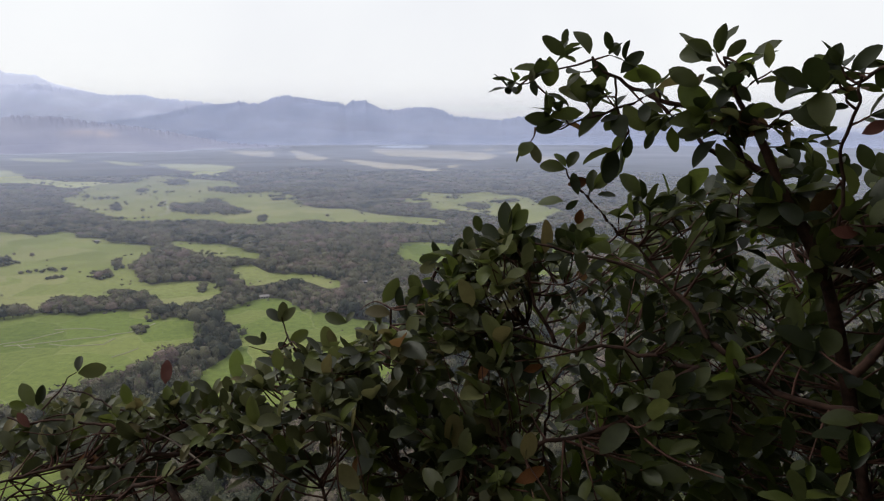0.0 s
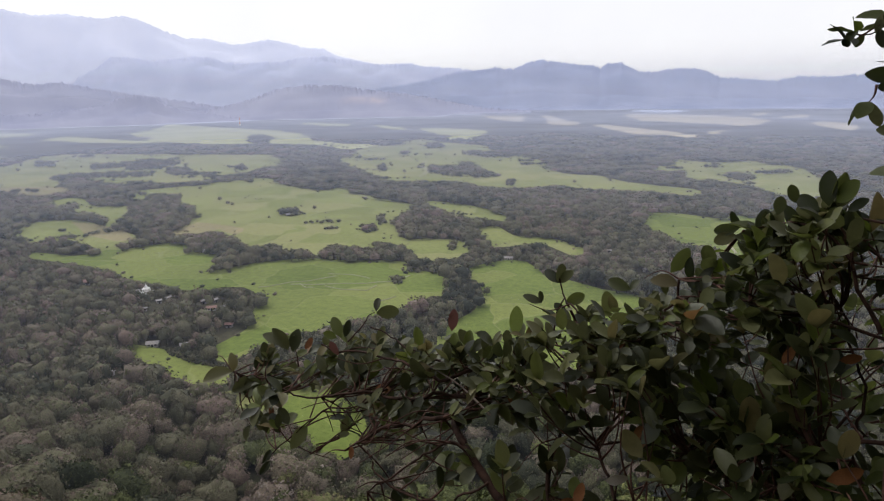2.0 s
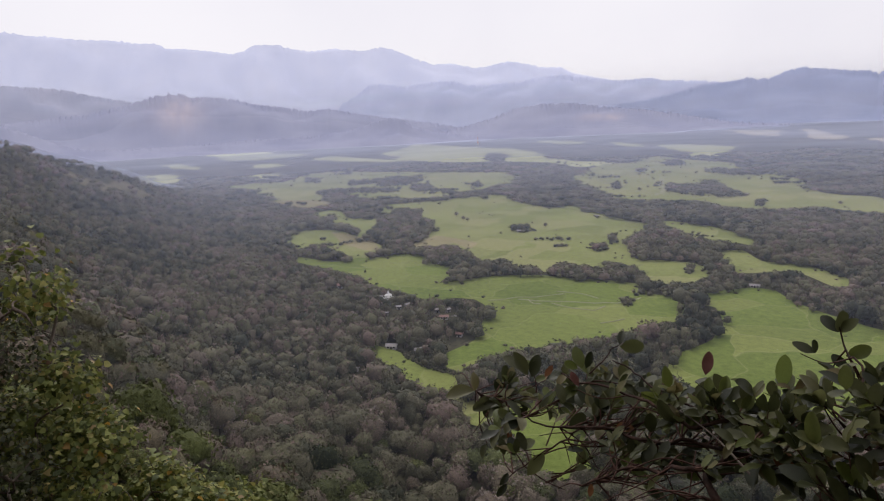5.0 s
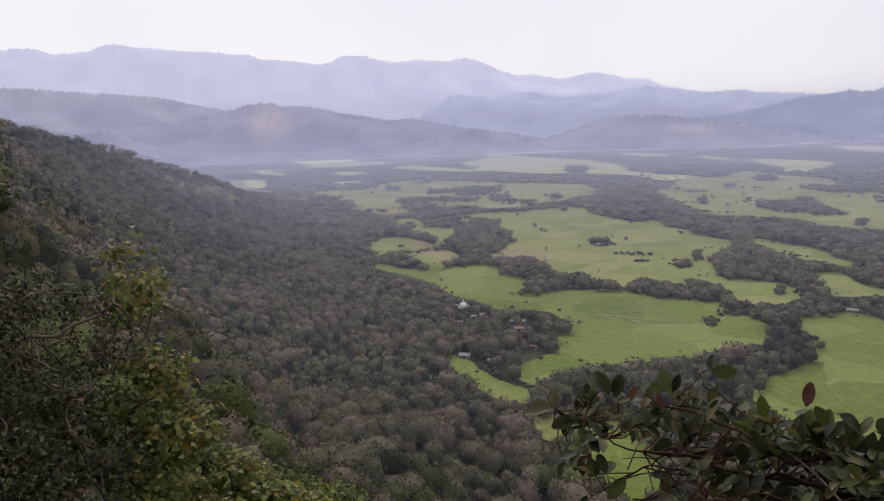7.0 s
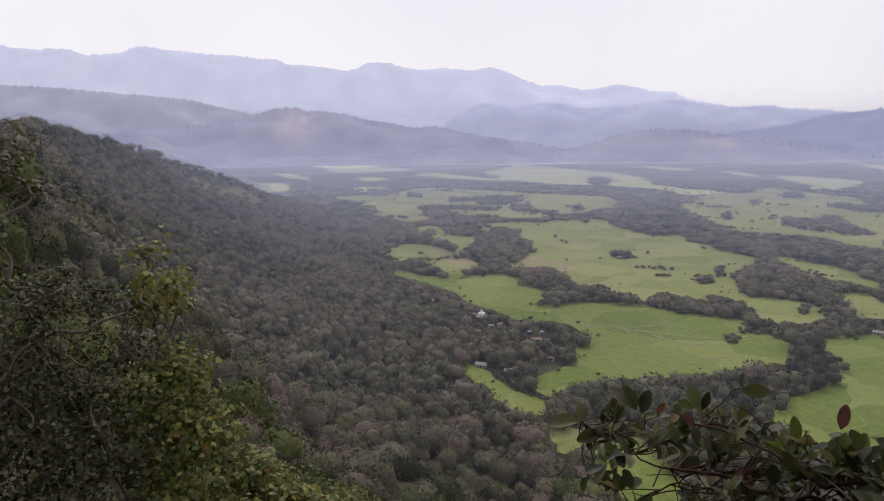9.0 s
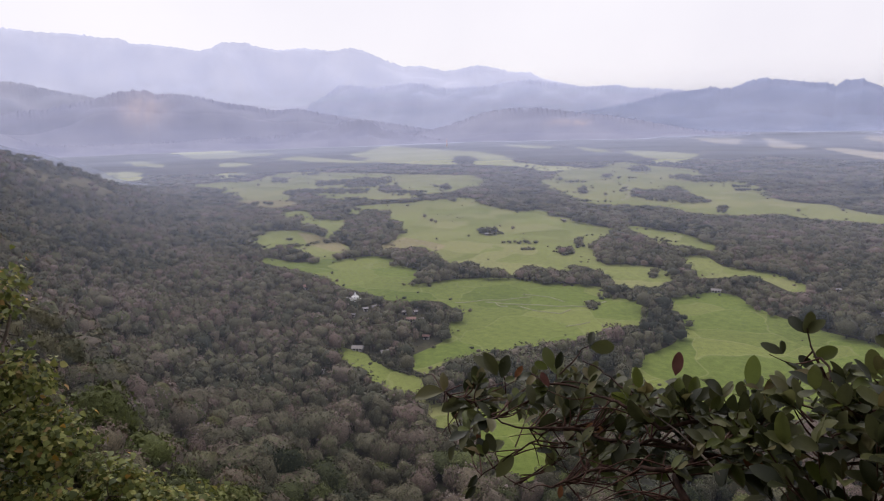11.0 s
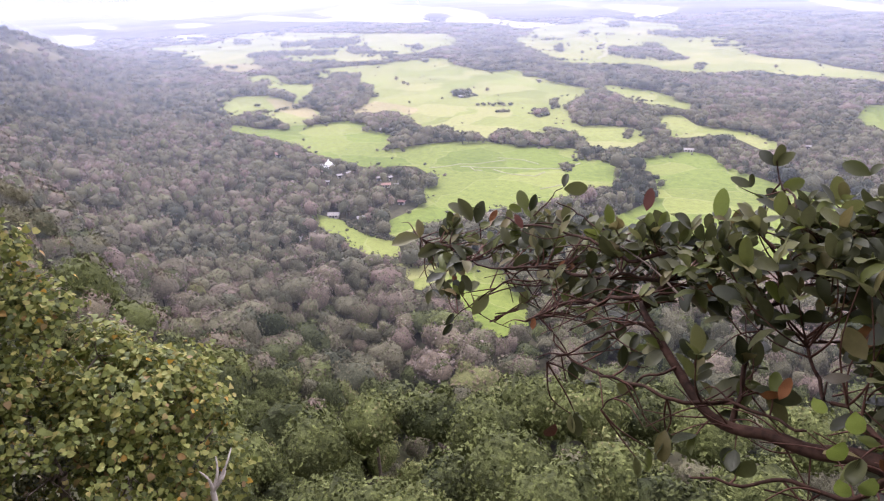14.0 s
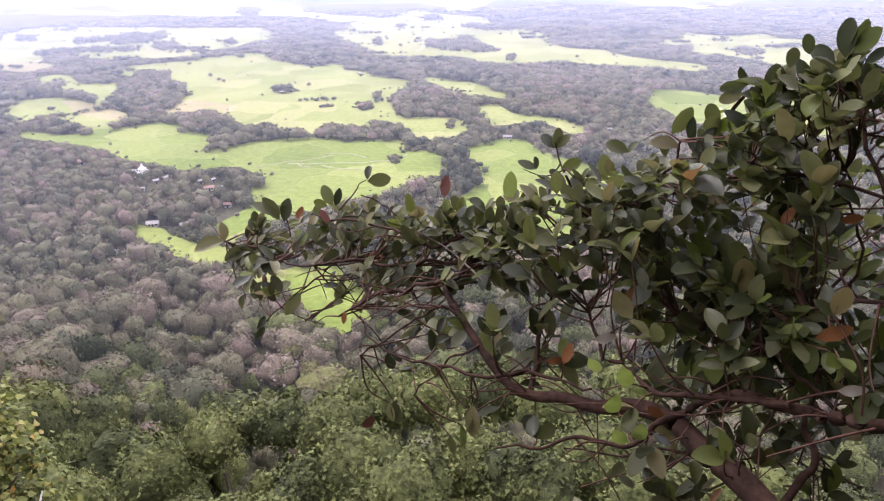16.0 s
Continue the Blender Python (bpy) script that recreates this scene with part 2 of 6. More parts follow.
def height(x, y):
    """Ground level: flat plain, the long wooded hill, the rock knoll on which the viewpoint stands, and unseen rises
    added behind and beside it to block light.
    """
    s, u = NX * x + NY * y, -NY * x + NX * y
    top = span(u, (-400, 0, 150, 350, 557, 776, 950, 1108, 1260), (100, 106, 112, 118, 129, 103, 70, 30, 0))
    crest = span(u, (0, 200, 557, 776, 1108), (-14, -100, -224, -192, -112))
    foot = span(u, (0, 150, 230, 300, 420, 620, 900), (80, 80, 68, 46, 60, 45, 60))
    q = (foot + 5 * wob(x, y, 60) - s) / (foot - crest)
    z = 0.0
    if q > 0 and top > 0:
        g = q ** span(u, (0, 40, 90, 200), (0.9, 1.3, 2.0, 2.3)) if q < 1 else 1 - 0.25 * min(q - 1, 1.5)
        z = top * g + (wob(x, y, 70, 3) * 7 + wob(x, y, 25, 5) * 2) * min(1, q * 2) * min(1, top / 60)
    r = math.hypot(x - 0.25, y + 1.0)
    knoll = 118.42 - 0.12 * max(0, r - 1.0) - 2.7 * max(0, r - 1.9) + 0.12 * wob(x, y, 1.3)
    # Unseen rise behind the viewpoint, added to block sky light from the shrubs.
    back = -y - 2.2 - 0.9 * max(0, -x - 0.5)
    if 0 < back < 12:
        knoll = max(knoll, 118.2 + 3.0 * back - 0.08 * back * back)
    # Unseen slope on the right, added to darken the shrub's near side.
    side = x - 1.9 - 0.45 * max(0, y)
    if 0 < side < 14 and y < 7:
        knoll = max(knoll, 117.2 + 2.6 * side - 0.08 * side * side - 1.2 * max(0, y - 2.5) ** 1.5)
    return max(z, knoll)


def mesh_object(name, verts, faces, material, parent=None, smooth=False, tint=None):
    me = bpy.data.meshes.new(name)
    verts, faces = np.asarray(verts, dtype=np.float32), np.asarray(faces, dtype=np.int32)
    k = faces.shape[1]
    me.vertices.add(len(verts))
    me.vertices.foreach_set("co", verts.ravel())
    me.loops.add(faces.size)
    me.loops.foreach_set("vertex_index", faces.ravel())
    me.polygons.add(len(faces))
    me.polygons.foreach_set("loop_start", np.arange(0, faces.size, k, dtype=np.int32))
    if smooth:
        me.polygons.foreach_set("use_smooth", np.ones(len(faces), dtype=bool))
    if tint is not None:
        a = me.attributes.new("tint", "FLOAT", "POINT")
        a.data.foreach_set("value", np.asarray(tint, dtype=np.float32))
    me.update(calc_edges=True)
    me.materials.append(material)
    ob = new(name, me)
    ob.parent = parent
    return ob


def part(name, bm, material, parent=None, label=""):
    me = bpy.data.meshes.new(name)
    bm.to_mesh(me)
    bm.free()
    me.materials.append(material)
    ob = new(name, me)
    ob.parent = parent
    return tagged(ob, label) if label else ob


def base(name, place, label, category, group="", turn=0.0):
    ob = new(name)
    ob.matrix_basis = pose(*place, 0, 0, turn)
    ob.empty_display_size = 0.2
    return tagged(ob, label, category, group)


def grid_faces(rows, cols, closed=False):
    f = []
    for i in range(rows - 1):
        for j in range(cols if closed else cols - 1):
            k = (j + 1) % cols
            f.append((i * cols + j, i * cols + k, (i + 1) * cols + k, (i + 1) * cols + j))
    return f


def build_ground():
    radii = [0.0001, 0.6, 1.2, 1.7] + list(np.geomspace(2.0, 4900, 150))
    turns = [radians(a) for a in list(np.arange(-100, 60, 0.75)) + list(np.arange(60, 260, 5))]
    verts = []
    for r in radii:
        for a in turns:
            x, y = r * math.sin(a), r * math.cos(a)
            verts.append((x, y, height(x, y)))
    return tagged(mesh_object("ground", verts, grid_faces(len(radii), len(turns), True), FLOOR, smooth=True), "dark leaf-littered earth of hill and plain", "ground", kind="structure")


build_ground()

# ---- fields ----
FIELDS, GROVES = [], []
YARDS = ((-371, 313), (-293, 293), (-290, 279), (-284, 306), (-267, 301), (-262, 305), (-254, 292), (-248, 295), (-226, 272), (-244, 237), (-228, 241), (-225, 203), (-236, 204), (-510, 355), (-358, 407), (-380, 560), (-355, 680), (-292, 300), (-101, 535), (-59, 498), (-29, 451), (-124, 454), (-365, 700), (-316, 307))


def in_outline(x, y, pts):
    hit, j = False, len(pts) - 1
    for i in range(len(pts)):
        (xi, yi), (xj, yj) = pts[i], pts[j]
        if (yi > y) != (yj > y) and x < (xj - xi) * (y - yi) / (yj - yi) + xi:
            hit = not hit
        j = i
    return hit


def hill_foot(az):
    """Distance at which the hills rise from the plain."""
    return span(az, (-44, -38, -21, -19), (2985, 3145, 3145, 3915))


def inside_field(x, y):
    r = math.hypot(x, y)
    a = 1.2 + 0.0065 * r
    x, y = x + a * wob(x, y, 14 + 0.02 * r, 1), y + a * wob(x, y, 14 + 0.02 * r, 8)
    for (bx0, by0, bx1, by1), pts in GROVES:
        if bx0 < x < bx1 and by0 < y < by1 and in_outline(x, y, pts):
            return False
    for cx, cy in YARDS:
        far = math.hypot(cx, cy)
        along, across = ((x - cx) * cx + (y - cy) * cy) / far, ((x - cx) * cy - (y - cy) * cx) / far
        if -8.5 < along < 3 and abs(across) < 3.6 - 0.12 * abs(along):
            return True
    for (bx0, by0, bx1, by1), pts in FIELDS:
        if bx0 < x < bx1 and by0 < y < by1 and in_outline(x, y, pts):
            return True
    return False


def grove(corners):
    """A clump of trees that stands in open land."""
    xs, ys = [p[0] for p in corners], [p[1] for p in corners]
    GROVES.append(((min(xs), min(ys), max(xs), max(ys)), corners))


def field(name, corners, material, label):
    """A field on the plain between its corners, with a rounded, slightly uneven edge."""
    pts, n = [], len(corners)
    for i in range(n):
        p0, p1, p2, p3 = (Vector(corners[(i + k) % n]) for k in (-1, 0, 1, 2))
        for k in range(4):
            t = k / 4
            q = 0.5 * (2 * p1 + (p2 - p0) * t * 0.8 + (2 * p0 - 5 * p1 + 4 * p2 - p3) * t * t * 0.8 + (3 * p1 - p0 - 3 * p2 + p3) * t ** 3 * 0.8)
            q = p1.lerp(p2, t) * 0.5 + q * 0.5
            k = 0.012 * q.length * min(1, max(0, (q.length - 500) / 900))
            q = q + Vector((wob(q.x, q.y, 0.05 * q.length, 21), wob(q.x, q.y, 0.05 * q.length, 22))) * k
            pts.append((q.x, q.y))
    xs, ys = [p[0] for p in pts], [p[1] for p in pts]
    FIELDS.append(((min(xs), min(ys), max(xs), max(ys)), pts))
    bm = bmesh.new()
    mid = Vector((sum(xs) / len(xs), sum(ys) / len(ys)))
    grow = 1.5 + 0.01 * mid.length
    lift = 0.10 + 0.01 * len(FIELDS)
    vs = []
    for p in pts:
        v = Vector(p) - mid
        v = mid + v * (1 + grow / max(v.length, 1))
        vs.append(bm.verts.new((v.x, v.y, lift)))
    f = bm.faces.new(vs)
    f.normal_update()
    if f.normal.z < 0:
        f.normal_flip()
    return tagged(part(name, bm, material), label, "field", "fields on the plain", "structure")


def at(az, el, dist):
    """A place by its bearing and elevation from the viewpoint, in degrees and metres."""
    a, e = radians(az), radians(el)
    return EYE + Vector((math.sin(a) * math.cos(e), math.cos(a) * math.cos(e), math.sin(e))) * dist


G1, G2, G3 = "bright green young paddy field between tree belts", "pale green pasture dotted with trees", "straw-coloured dry stubble field far on the plain"
field("pasture", [(-2760, 1620), (-2770, 1740), (-2530, 1720), (-2210, 1620), (-2110, 1640), (-1970, 1520), (-1990, 1450), (-1970, 1330), (-2130, 1320), (-2410, 1460)], FAR_LIGHTENED_PASTURE, "yellow-green pasture far on the plain, lightened against the haze")
field("pasture", [(-1720, 1360), (-1810, 1500), (-1720, 1510), (-1570, 1440), (-1430, 1410), (-1320, 1380), (-1340, 1340), (-1540, 1340)], FAR_LIGHTENED_PASTURE, "yellow-green pasture far on the plain, lightened against the haze")
field("pasture", [(-1720, 1660), (-1770, 1800), (-1980, 2150), (-1850, 2150), (-1620, 2040), (-1400, 1910), (-1290, 1880), (-1080, 1680), (-930, 1500), (-800, 1420), (-710, 1400), (-705, 1280), (-740, 1290), (-820, 1350), (-900, 1380), (-1000, 1400), (-1060, 1380), (-1170, 1360), (-1280, 1370), (-1490, 1510)], FAR_LIGHTENED_PASTURE, "yellow-green pasture far on the plain, lightened against the haze")
field("pasture", [(-1200, 730), (-1195, 800), (-1140, 840), (-1240, 950), (-1270, 1020), (-1200, 1060), (-1050, 1080), (-910, 1110), (-765, 1115), (-670, 980), (-680, 945), (-665, 890), (-675, 840), (-660, 775), (-685, 740), (-730, 725), (-740, 700), (-810, 725), (-865, 740), (-855, 700), (-800, 645), (-765, 625), (-770, 600), (-825, 605), (-875, 615), (-935, 650), (-1030, 700), (-1120, 735)], LIGHTENED_PASTURE, "yellow-green pasture far on the plain, lightened against the haze")
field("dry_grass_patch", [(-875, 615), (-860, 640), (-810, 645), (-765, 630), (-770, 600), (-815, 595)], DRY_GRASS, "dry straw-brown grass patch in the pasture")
field("pasture", [(-1730, 800), (-1720, 860), (-1610, 850), (-1430, 760), (-1440, 710), (-1580, 720)], FAR_LIGHTENED_PASTURE, "yellow-green pasture far on the plain, lightened against the haze")
field("pasture", [(-2170, 1090), (-2120, 1140), (-1910, 1090), (-1790, 1010), (-1950, 1000)], FAR_LIGHTENED_PASTURE, "yellow-green pasture far on the plain, lightened against the haze")
field("pasture", [(-1750, 1150), (-1710, 1240), (-1590, 1160), (-1590, 1070)], FAR_LIGHTENED_PASTURE, "yellow-green pasture far on the plain, lightened against the haze")
field("pasture", [(-1400, 910), (-1360, 980), (-1280, 930), (-1280, 860)], FAR_LIGHTENED_PASTURE, "yellow-green pasture far on the plain, lightened against the haze")
field("pasture", [(-640, 1150), (-690, 1325), (-650, 1380), (-630, 1380), (-525, 1195), (-465, 1095), (-400, 960), (-375, 915), (-350, 855), (-375, 835), (-400, 845), (-425, 850), (-465, 910), (-505, 925), (-565, 1010)], LIGHTENED_PASTURE, "yellow-green pasture far on the plain, lightened against the haze")
field("pasture", [(-640, 1410), (-670, 1530), (-650, 1590), (-570, 1500), (-490, 1440), (-435, 1405), (-405, 1325), (-360, 1280), (-295, 1200), (-240, 1090), (-205, 995), (-170, 965), (-140, 960), (-105, 910), (-55, 880), (-15, 860), (5, 825), (-10, 805), (-50, 820), (-85, 825), (-125, 825), (-170, 850), (-190, 825), (-215, 810), (-255, 820), (-310, 855), (-345, 845), (-380, 930), (-440, 1055), (-530, 1215)], LIGHTENED_PASTURE, "yellow-green pasture far on the plain, lightened against the haze")
field("pasture", [(-860, 2040), (-750, 2050), (-610, 1930), (-560, 1810), (-560, 1670), (-610, 1690), (-710, 1820)], FAR_LIGHTENED_PASTURE, "yellow-green pasture far on the plain, lightened against the haze")
field("pasture", [(-640, 1730), (-560, 1670), (-520, 1560), (-570, 1550)], FAR_LIGHTENED_PASTURE, "yellow-green pasture far on the plain, lightened against the haze")
field("pasture", [(-1560, 2400), (-1470, 2390), (-1240, 2260), (-1190, 2150), (-1270, 2150), (-1390, 2220)], FAR_LIGHTENED_PASTURE, "yellow-green pasture far on the plain, lightened against the haze")
field("pasture", [(-1170, 2260), (-1060, 2220), (-880, 2040), (-860, 1950), (-1010, 2080)], FAR_LIGHTENED_PASTURE, "yellow-green pasture far on the plain, lightened against the haze")
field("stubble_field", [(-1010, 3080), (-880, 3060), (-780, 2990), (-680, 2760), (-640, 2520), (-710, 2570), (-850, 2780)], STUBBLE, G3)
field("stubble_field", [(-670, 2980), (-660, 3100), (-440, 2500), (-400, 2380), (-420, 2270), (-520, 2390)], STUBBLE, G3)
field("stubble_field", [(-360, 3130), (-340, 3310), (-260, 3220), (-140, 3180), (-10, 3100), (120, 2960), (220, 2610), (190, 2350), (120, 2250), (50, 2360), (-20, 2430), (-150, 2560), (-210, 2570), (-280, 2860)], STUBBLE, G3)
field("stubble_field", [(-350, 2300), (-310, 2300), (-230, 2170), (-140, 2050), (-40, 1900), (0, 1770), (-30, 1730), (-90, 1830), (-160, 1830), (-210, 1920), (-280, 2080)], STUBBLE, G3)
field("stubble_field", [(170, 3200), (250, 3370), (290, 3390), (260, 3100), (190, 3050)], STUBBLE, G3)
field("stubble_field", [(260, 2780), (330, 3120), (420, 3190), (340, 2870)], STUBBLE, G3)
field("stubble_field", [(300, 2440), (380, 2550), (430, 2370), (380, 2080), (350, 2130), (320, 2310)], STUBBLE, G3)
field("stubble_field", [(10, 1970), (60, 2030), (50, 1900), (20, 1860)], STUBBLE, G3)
field("pasture", [(-45, 1200), (-25, 1195), (0, 1165), (35, 1155), (75, 1195), (105, 1150), (135, 1125), (145, 1040), (155, 970), (165, 945), (150, 900), (130, 835), (105, 815), (85, 840), (70, 880), (55, 910), (30, 940), (5, 930), (-15, 965), (-20, 1035), (-35, 1090)], LIGHTENED_PASTURE, "yellow-green pasture far on the plain, lightened against the haze")
field("pasture", [(-75, 1215), (-50, 1230), (-50, 1190), (-70, 1180)], LIGHTENED_PASTURE, "yellow-green pasture far on the plain, lightened against the haze")
field("pasture", [(-75, 1075), (-25, 1090), (-20, 1050), (-70, 1030)], LIGHTENED_PASTURE, "yellow-green pasture far on the plain, lightened against the haze")
field("paddy_field", [(-45, 630), (-45, 665), (-20, 675), (5, 665), (20, 655), (35, 675), (55, 670), (65, 720), (85, 725), (95, 700), (110, 665), (125, 645), (105, 536), (59, 521), (38, 525), (25, 507), (16, 544), (-7, 545), (-14, 558), (-22, 585), (-36, 592), (-40, 605)], PADDY, G1)
field("pasture", [(-645, 625), (-665, 655), (-645, 685), (-620, 720), (-620, 755), (-605, 775), (-590, 805), (-560, 795), (-520, 755), (-470, 725), (-435, 715), (-430, 740), (-410, 745), (-390, 705), (-365, 695), (-340, 675), (-310, 665), (-280, 645), (-275, 610), (-270, 575), (-258, 542), (-236, 505), (-217, 488), (-217, 475), (-230, 480), (-244, 485), (-243, 461), (-264, 463), (-273, 464), (-270, 433), (-273, 430), (-290, 440), (-304, 438), (-327, 454), (-326, 442), (-334, 437), (-357, 447), (-380, 470), (-405, 480), (-410, 465), (-435, 450), (-435, 470), (-445, 500), (-480, 545), (-525, 585), (-550, 595), (-590, 600), (-620, 605)], PASTURE, G2)
field("dry_grass_patch", [(-435, 450), (-430, 470), (-440, 500), (-415, 495), (-390, 490), (-380, 470), (-410, 480), (-415, 460)], DRY_GRASS, "dry straw-brown grass patch in the pasture")
field("pasture", [(-710, 555), (-700, 580), (-670, 580), (-625, 545), (-585, 555), (-565, 540), (-545, 510), (-510, 465), (-525, 470), (-560, 505), (-600, 520), (-640, 520), (-675, 535)], PASTURE, G2)
field("pasture", [(-590, 435), (-595, 460), (-570, 475), (-545, 470), (-510, 455), (-475, 440), (-455, 435), (-440, 420), (-445, 410), (-427, 395), (-430, 380), (-452, 393), (-480, 405), (-510, 410), (-510, 395), (-530, 395), (-565, 415)], PASTURE, G2)
field("dry_grass_patch", [(-560, 465), (-530, 465), (-480, 445), (-455, 430), (-460, 420), (-500, 435)], DRY_GRASS, "dry straw-brown grass patch in the pasture")
field("paddy_field", [(-485, 355), (-480, 365), (-440, 365), (-429, 374), (-430, 386), (-418, 392), (-410, 411), (-395, 420), (-376, 411), (-363, 397), (-331, 398), (-322, 381), (-327, 373), (-320, 357), (-312, 351), (-295, 356), (-283, 339), (-286, 331), (-293, 321), (-310, 322), (-332, 328), (-351, 329), (-381, 339), (-398, 346), (-442, 349), (-471, 350)], PADDY, G1)
field("paddy_field", [(-291, 386), (-280, 398), (-259, 410), (-240, 411), (-217, 419), (-191, 420), (-178, 402), (-155, 400), (-143, 378), (-141, 358), (-152, 346), (-153, 327), (-160, 317), (-172, 303), (-177, 288), (-186, 281), (-189, 268), (-195, 259), (-195, 247), (-195, 240), (-192, 233), (-203, 231), (-213, 240), (-215, 253), (-215, 277), (-229, 297), (-229, 307), (-238, 323), (-259, 334), (-276, 330), (-291, 324), (-315, 327), (-328, 338), (-314, 347)], PADDY, G1)
field("paddy_field", [(-249, 225), (-251, 234), (-229, 233), (-212, 229), (-199, 229), (-191, 231), (-187, 229), (-183, 220), (-190, 207), (-203, 209), (-220, 218), (-234, 222)], PADDY, G1)
field("paddy_field", [(-142, 416), (-134, 434), (-122, 449), (-109, 447), (-95, 427), (-77, 411), (-54, 397), (-37, 393), (-21, 388), (-12, 376), (-12, 349), (-22, 321), (-38, 286), (-60, 272), (-85, 269), (-108, 281), (-117, 308), (-112, 326), (-108, 343), (-112, 370), (-125, 393), (-136, 396)], PADDY, G1)
field("pasture", [(-280, 670), (-265, 680), (-230, 665), (-200, 640), (-170, 615), (-160, 590), (-180, 600), (-205, 605), (-225, 605), (-245, 635)], PASTURE, G2)
field("pasture", [(-179, 554), (-161, 562), (-137, 529), (-114, 529), (-93, 514), (-74, 493), (-87, 483), (-107, 504), (-121, 514), (-132, 500), (-145, 492), (-161, 519)], PASTURE, G2)
field("pasture", [(-231, 493), (-216, 489), (-204, 497), (-185, 498), (-170, 490), (-159, 477), (-159, 458), (-166, 446), (-181, 439), (-198, 452), (-212, 469)], PASTURE, G2)
field("paddy_field", [(-152, 205), (-145, 220), (-125, 219), (-104, 195), (-108, 177), (-129, 187)], PADDY, G1)
field("pasture", [(-175, 204), (-155, 210), (-149, 195), (-161, 194)], PASTURE, G2)
grove([(-1070, 1430), (-1200, 1600), (-1230, 1670), (-1160, 1650), (-1010, 1430), (-1020, 1400)])
grove([(-955, 845), (-1025, 910), (-985, 930), (-985, 1000), (-925, 1000), (-865, 955), (-855, 910), (-865, 845), (-925, 875)])
grove([(-1110, 860), (-1180, 920), (-1145, 925), (-1065, 865)])
grove([(-890, 715), (-940, 760), (-915, 795), (-870, 820), (-815, 840), (-795, 800), (-840, 765), (-845, 725)])
grove([(-765, 810), (-825, 880), (-810, 910), (-755, 850), (-700, 855), (-690, 830)])
grove([(-695, 885), (-740, 945), (-750, 975), (-690, 910)])
grove([(-465, 930), (-505, 1025), (-500, 1035), (-455, 940)])
grove([(-390, 955), (-415, 1030), (-370, 1025), (-380, 1085), (-360, 1085), (-330, 1015), (-280, 950), (-265, 905), (-310, 905), (-345, 910)])
grove([(-430, 1230), (-430, 1295), (-355, 1280), (-300, 1220), (-330, 1180), (-375, 1195)])
grove([(-550, 1345), (-600, 1480), (-560, 1470), (-520, 1350)])
grove([(-230, 830), (-245, 890), (-235, 885), (-220, 830)])
grove([(35, 975), (45, 1040), (65, 1025), (70, 975), (55, 945)])
grove([(20, 1100), (20, 1160), (25, 1160), (25, 1105)])
grove([(75, 1055), (115, 1085), (125, 1060), (80, 1030)])
grove([(-600, 595), (-630, 635), (-625, 650), (-610, 650), (-585, 640), (-555, 600), (-575, 590)])
grove([(-395, 565), (-415, 600), (-400, 605), (-375, 580), (-380, 565)])
grove([(-275, 550), (-295, 590), (-290, 595), (-270, 555)])
grove([(-284, 523), (-290, 545), (-280, 550), (-265, 526), (-269, 512)])
grove([(-650, 525), (-675, 550), (-670, 565), (-640, 540), (-630, 520)])
grove([(-180, 374), (-186, 394), (-177, 389), (-174, 374)])
grove([(-177, 472), (-185, 494), (-180, 495), (-171, 472)])
grove([(-35, 990), (-30, 1045), (-20, 1035), (-20, 980)])

grove([(-239, 238), (-221, 245), (-211, 238), (-200, 231), (-190, 233), (-187, 230), (-198, 227), (-213, 227), (-227, 231)])

rng = random.Random(17)
for (bx0, by0, bx1, by1), outline in list(FIELDS):
    far = math.hypot(bx0 + bx1, by0 + by1) / 2
    if not 620 < far < 1900:
        continue
    for _ in range(int(4 + 46 * (bx1 - bx0) * (by1 - by0) / far ** 2)):
        x, y = rng.uniform(bx0, bx1), rng.uniform(by0, by1)
        if not in_outline(x, y, outline):
            continue
        wide, deep, turn = far * rng.uniform(0.004, 0.032), far * rng.uniform(0.003, 0.009), math.atan2(x, y) + rng.uniform(-0.3, 0.3)
        ax, ay = math.cos(turn), -math.sin(turn)
        grove([(x + ax * wide * u - ay * deep * v, y + ay * wide * u + ax * deep * v) for u, v in ((-1, 0.2), (-0.5, -0.6), (0.4, -0.8), (1, 0.1), (0.5, 0.7), (-0.3, 0.6))])

SHORE = [(-330, 3020), (-80, 3020), (-50, 3500), (-60, 3880), (-400, 3880), (-370, 3500)]
FIELDS.append(((-400, 3020, -50, 3880), SHORE))   # open water and its bare shore

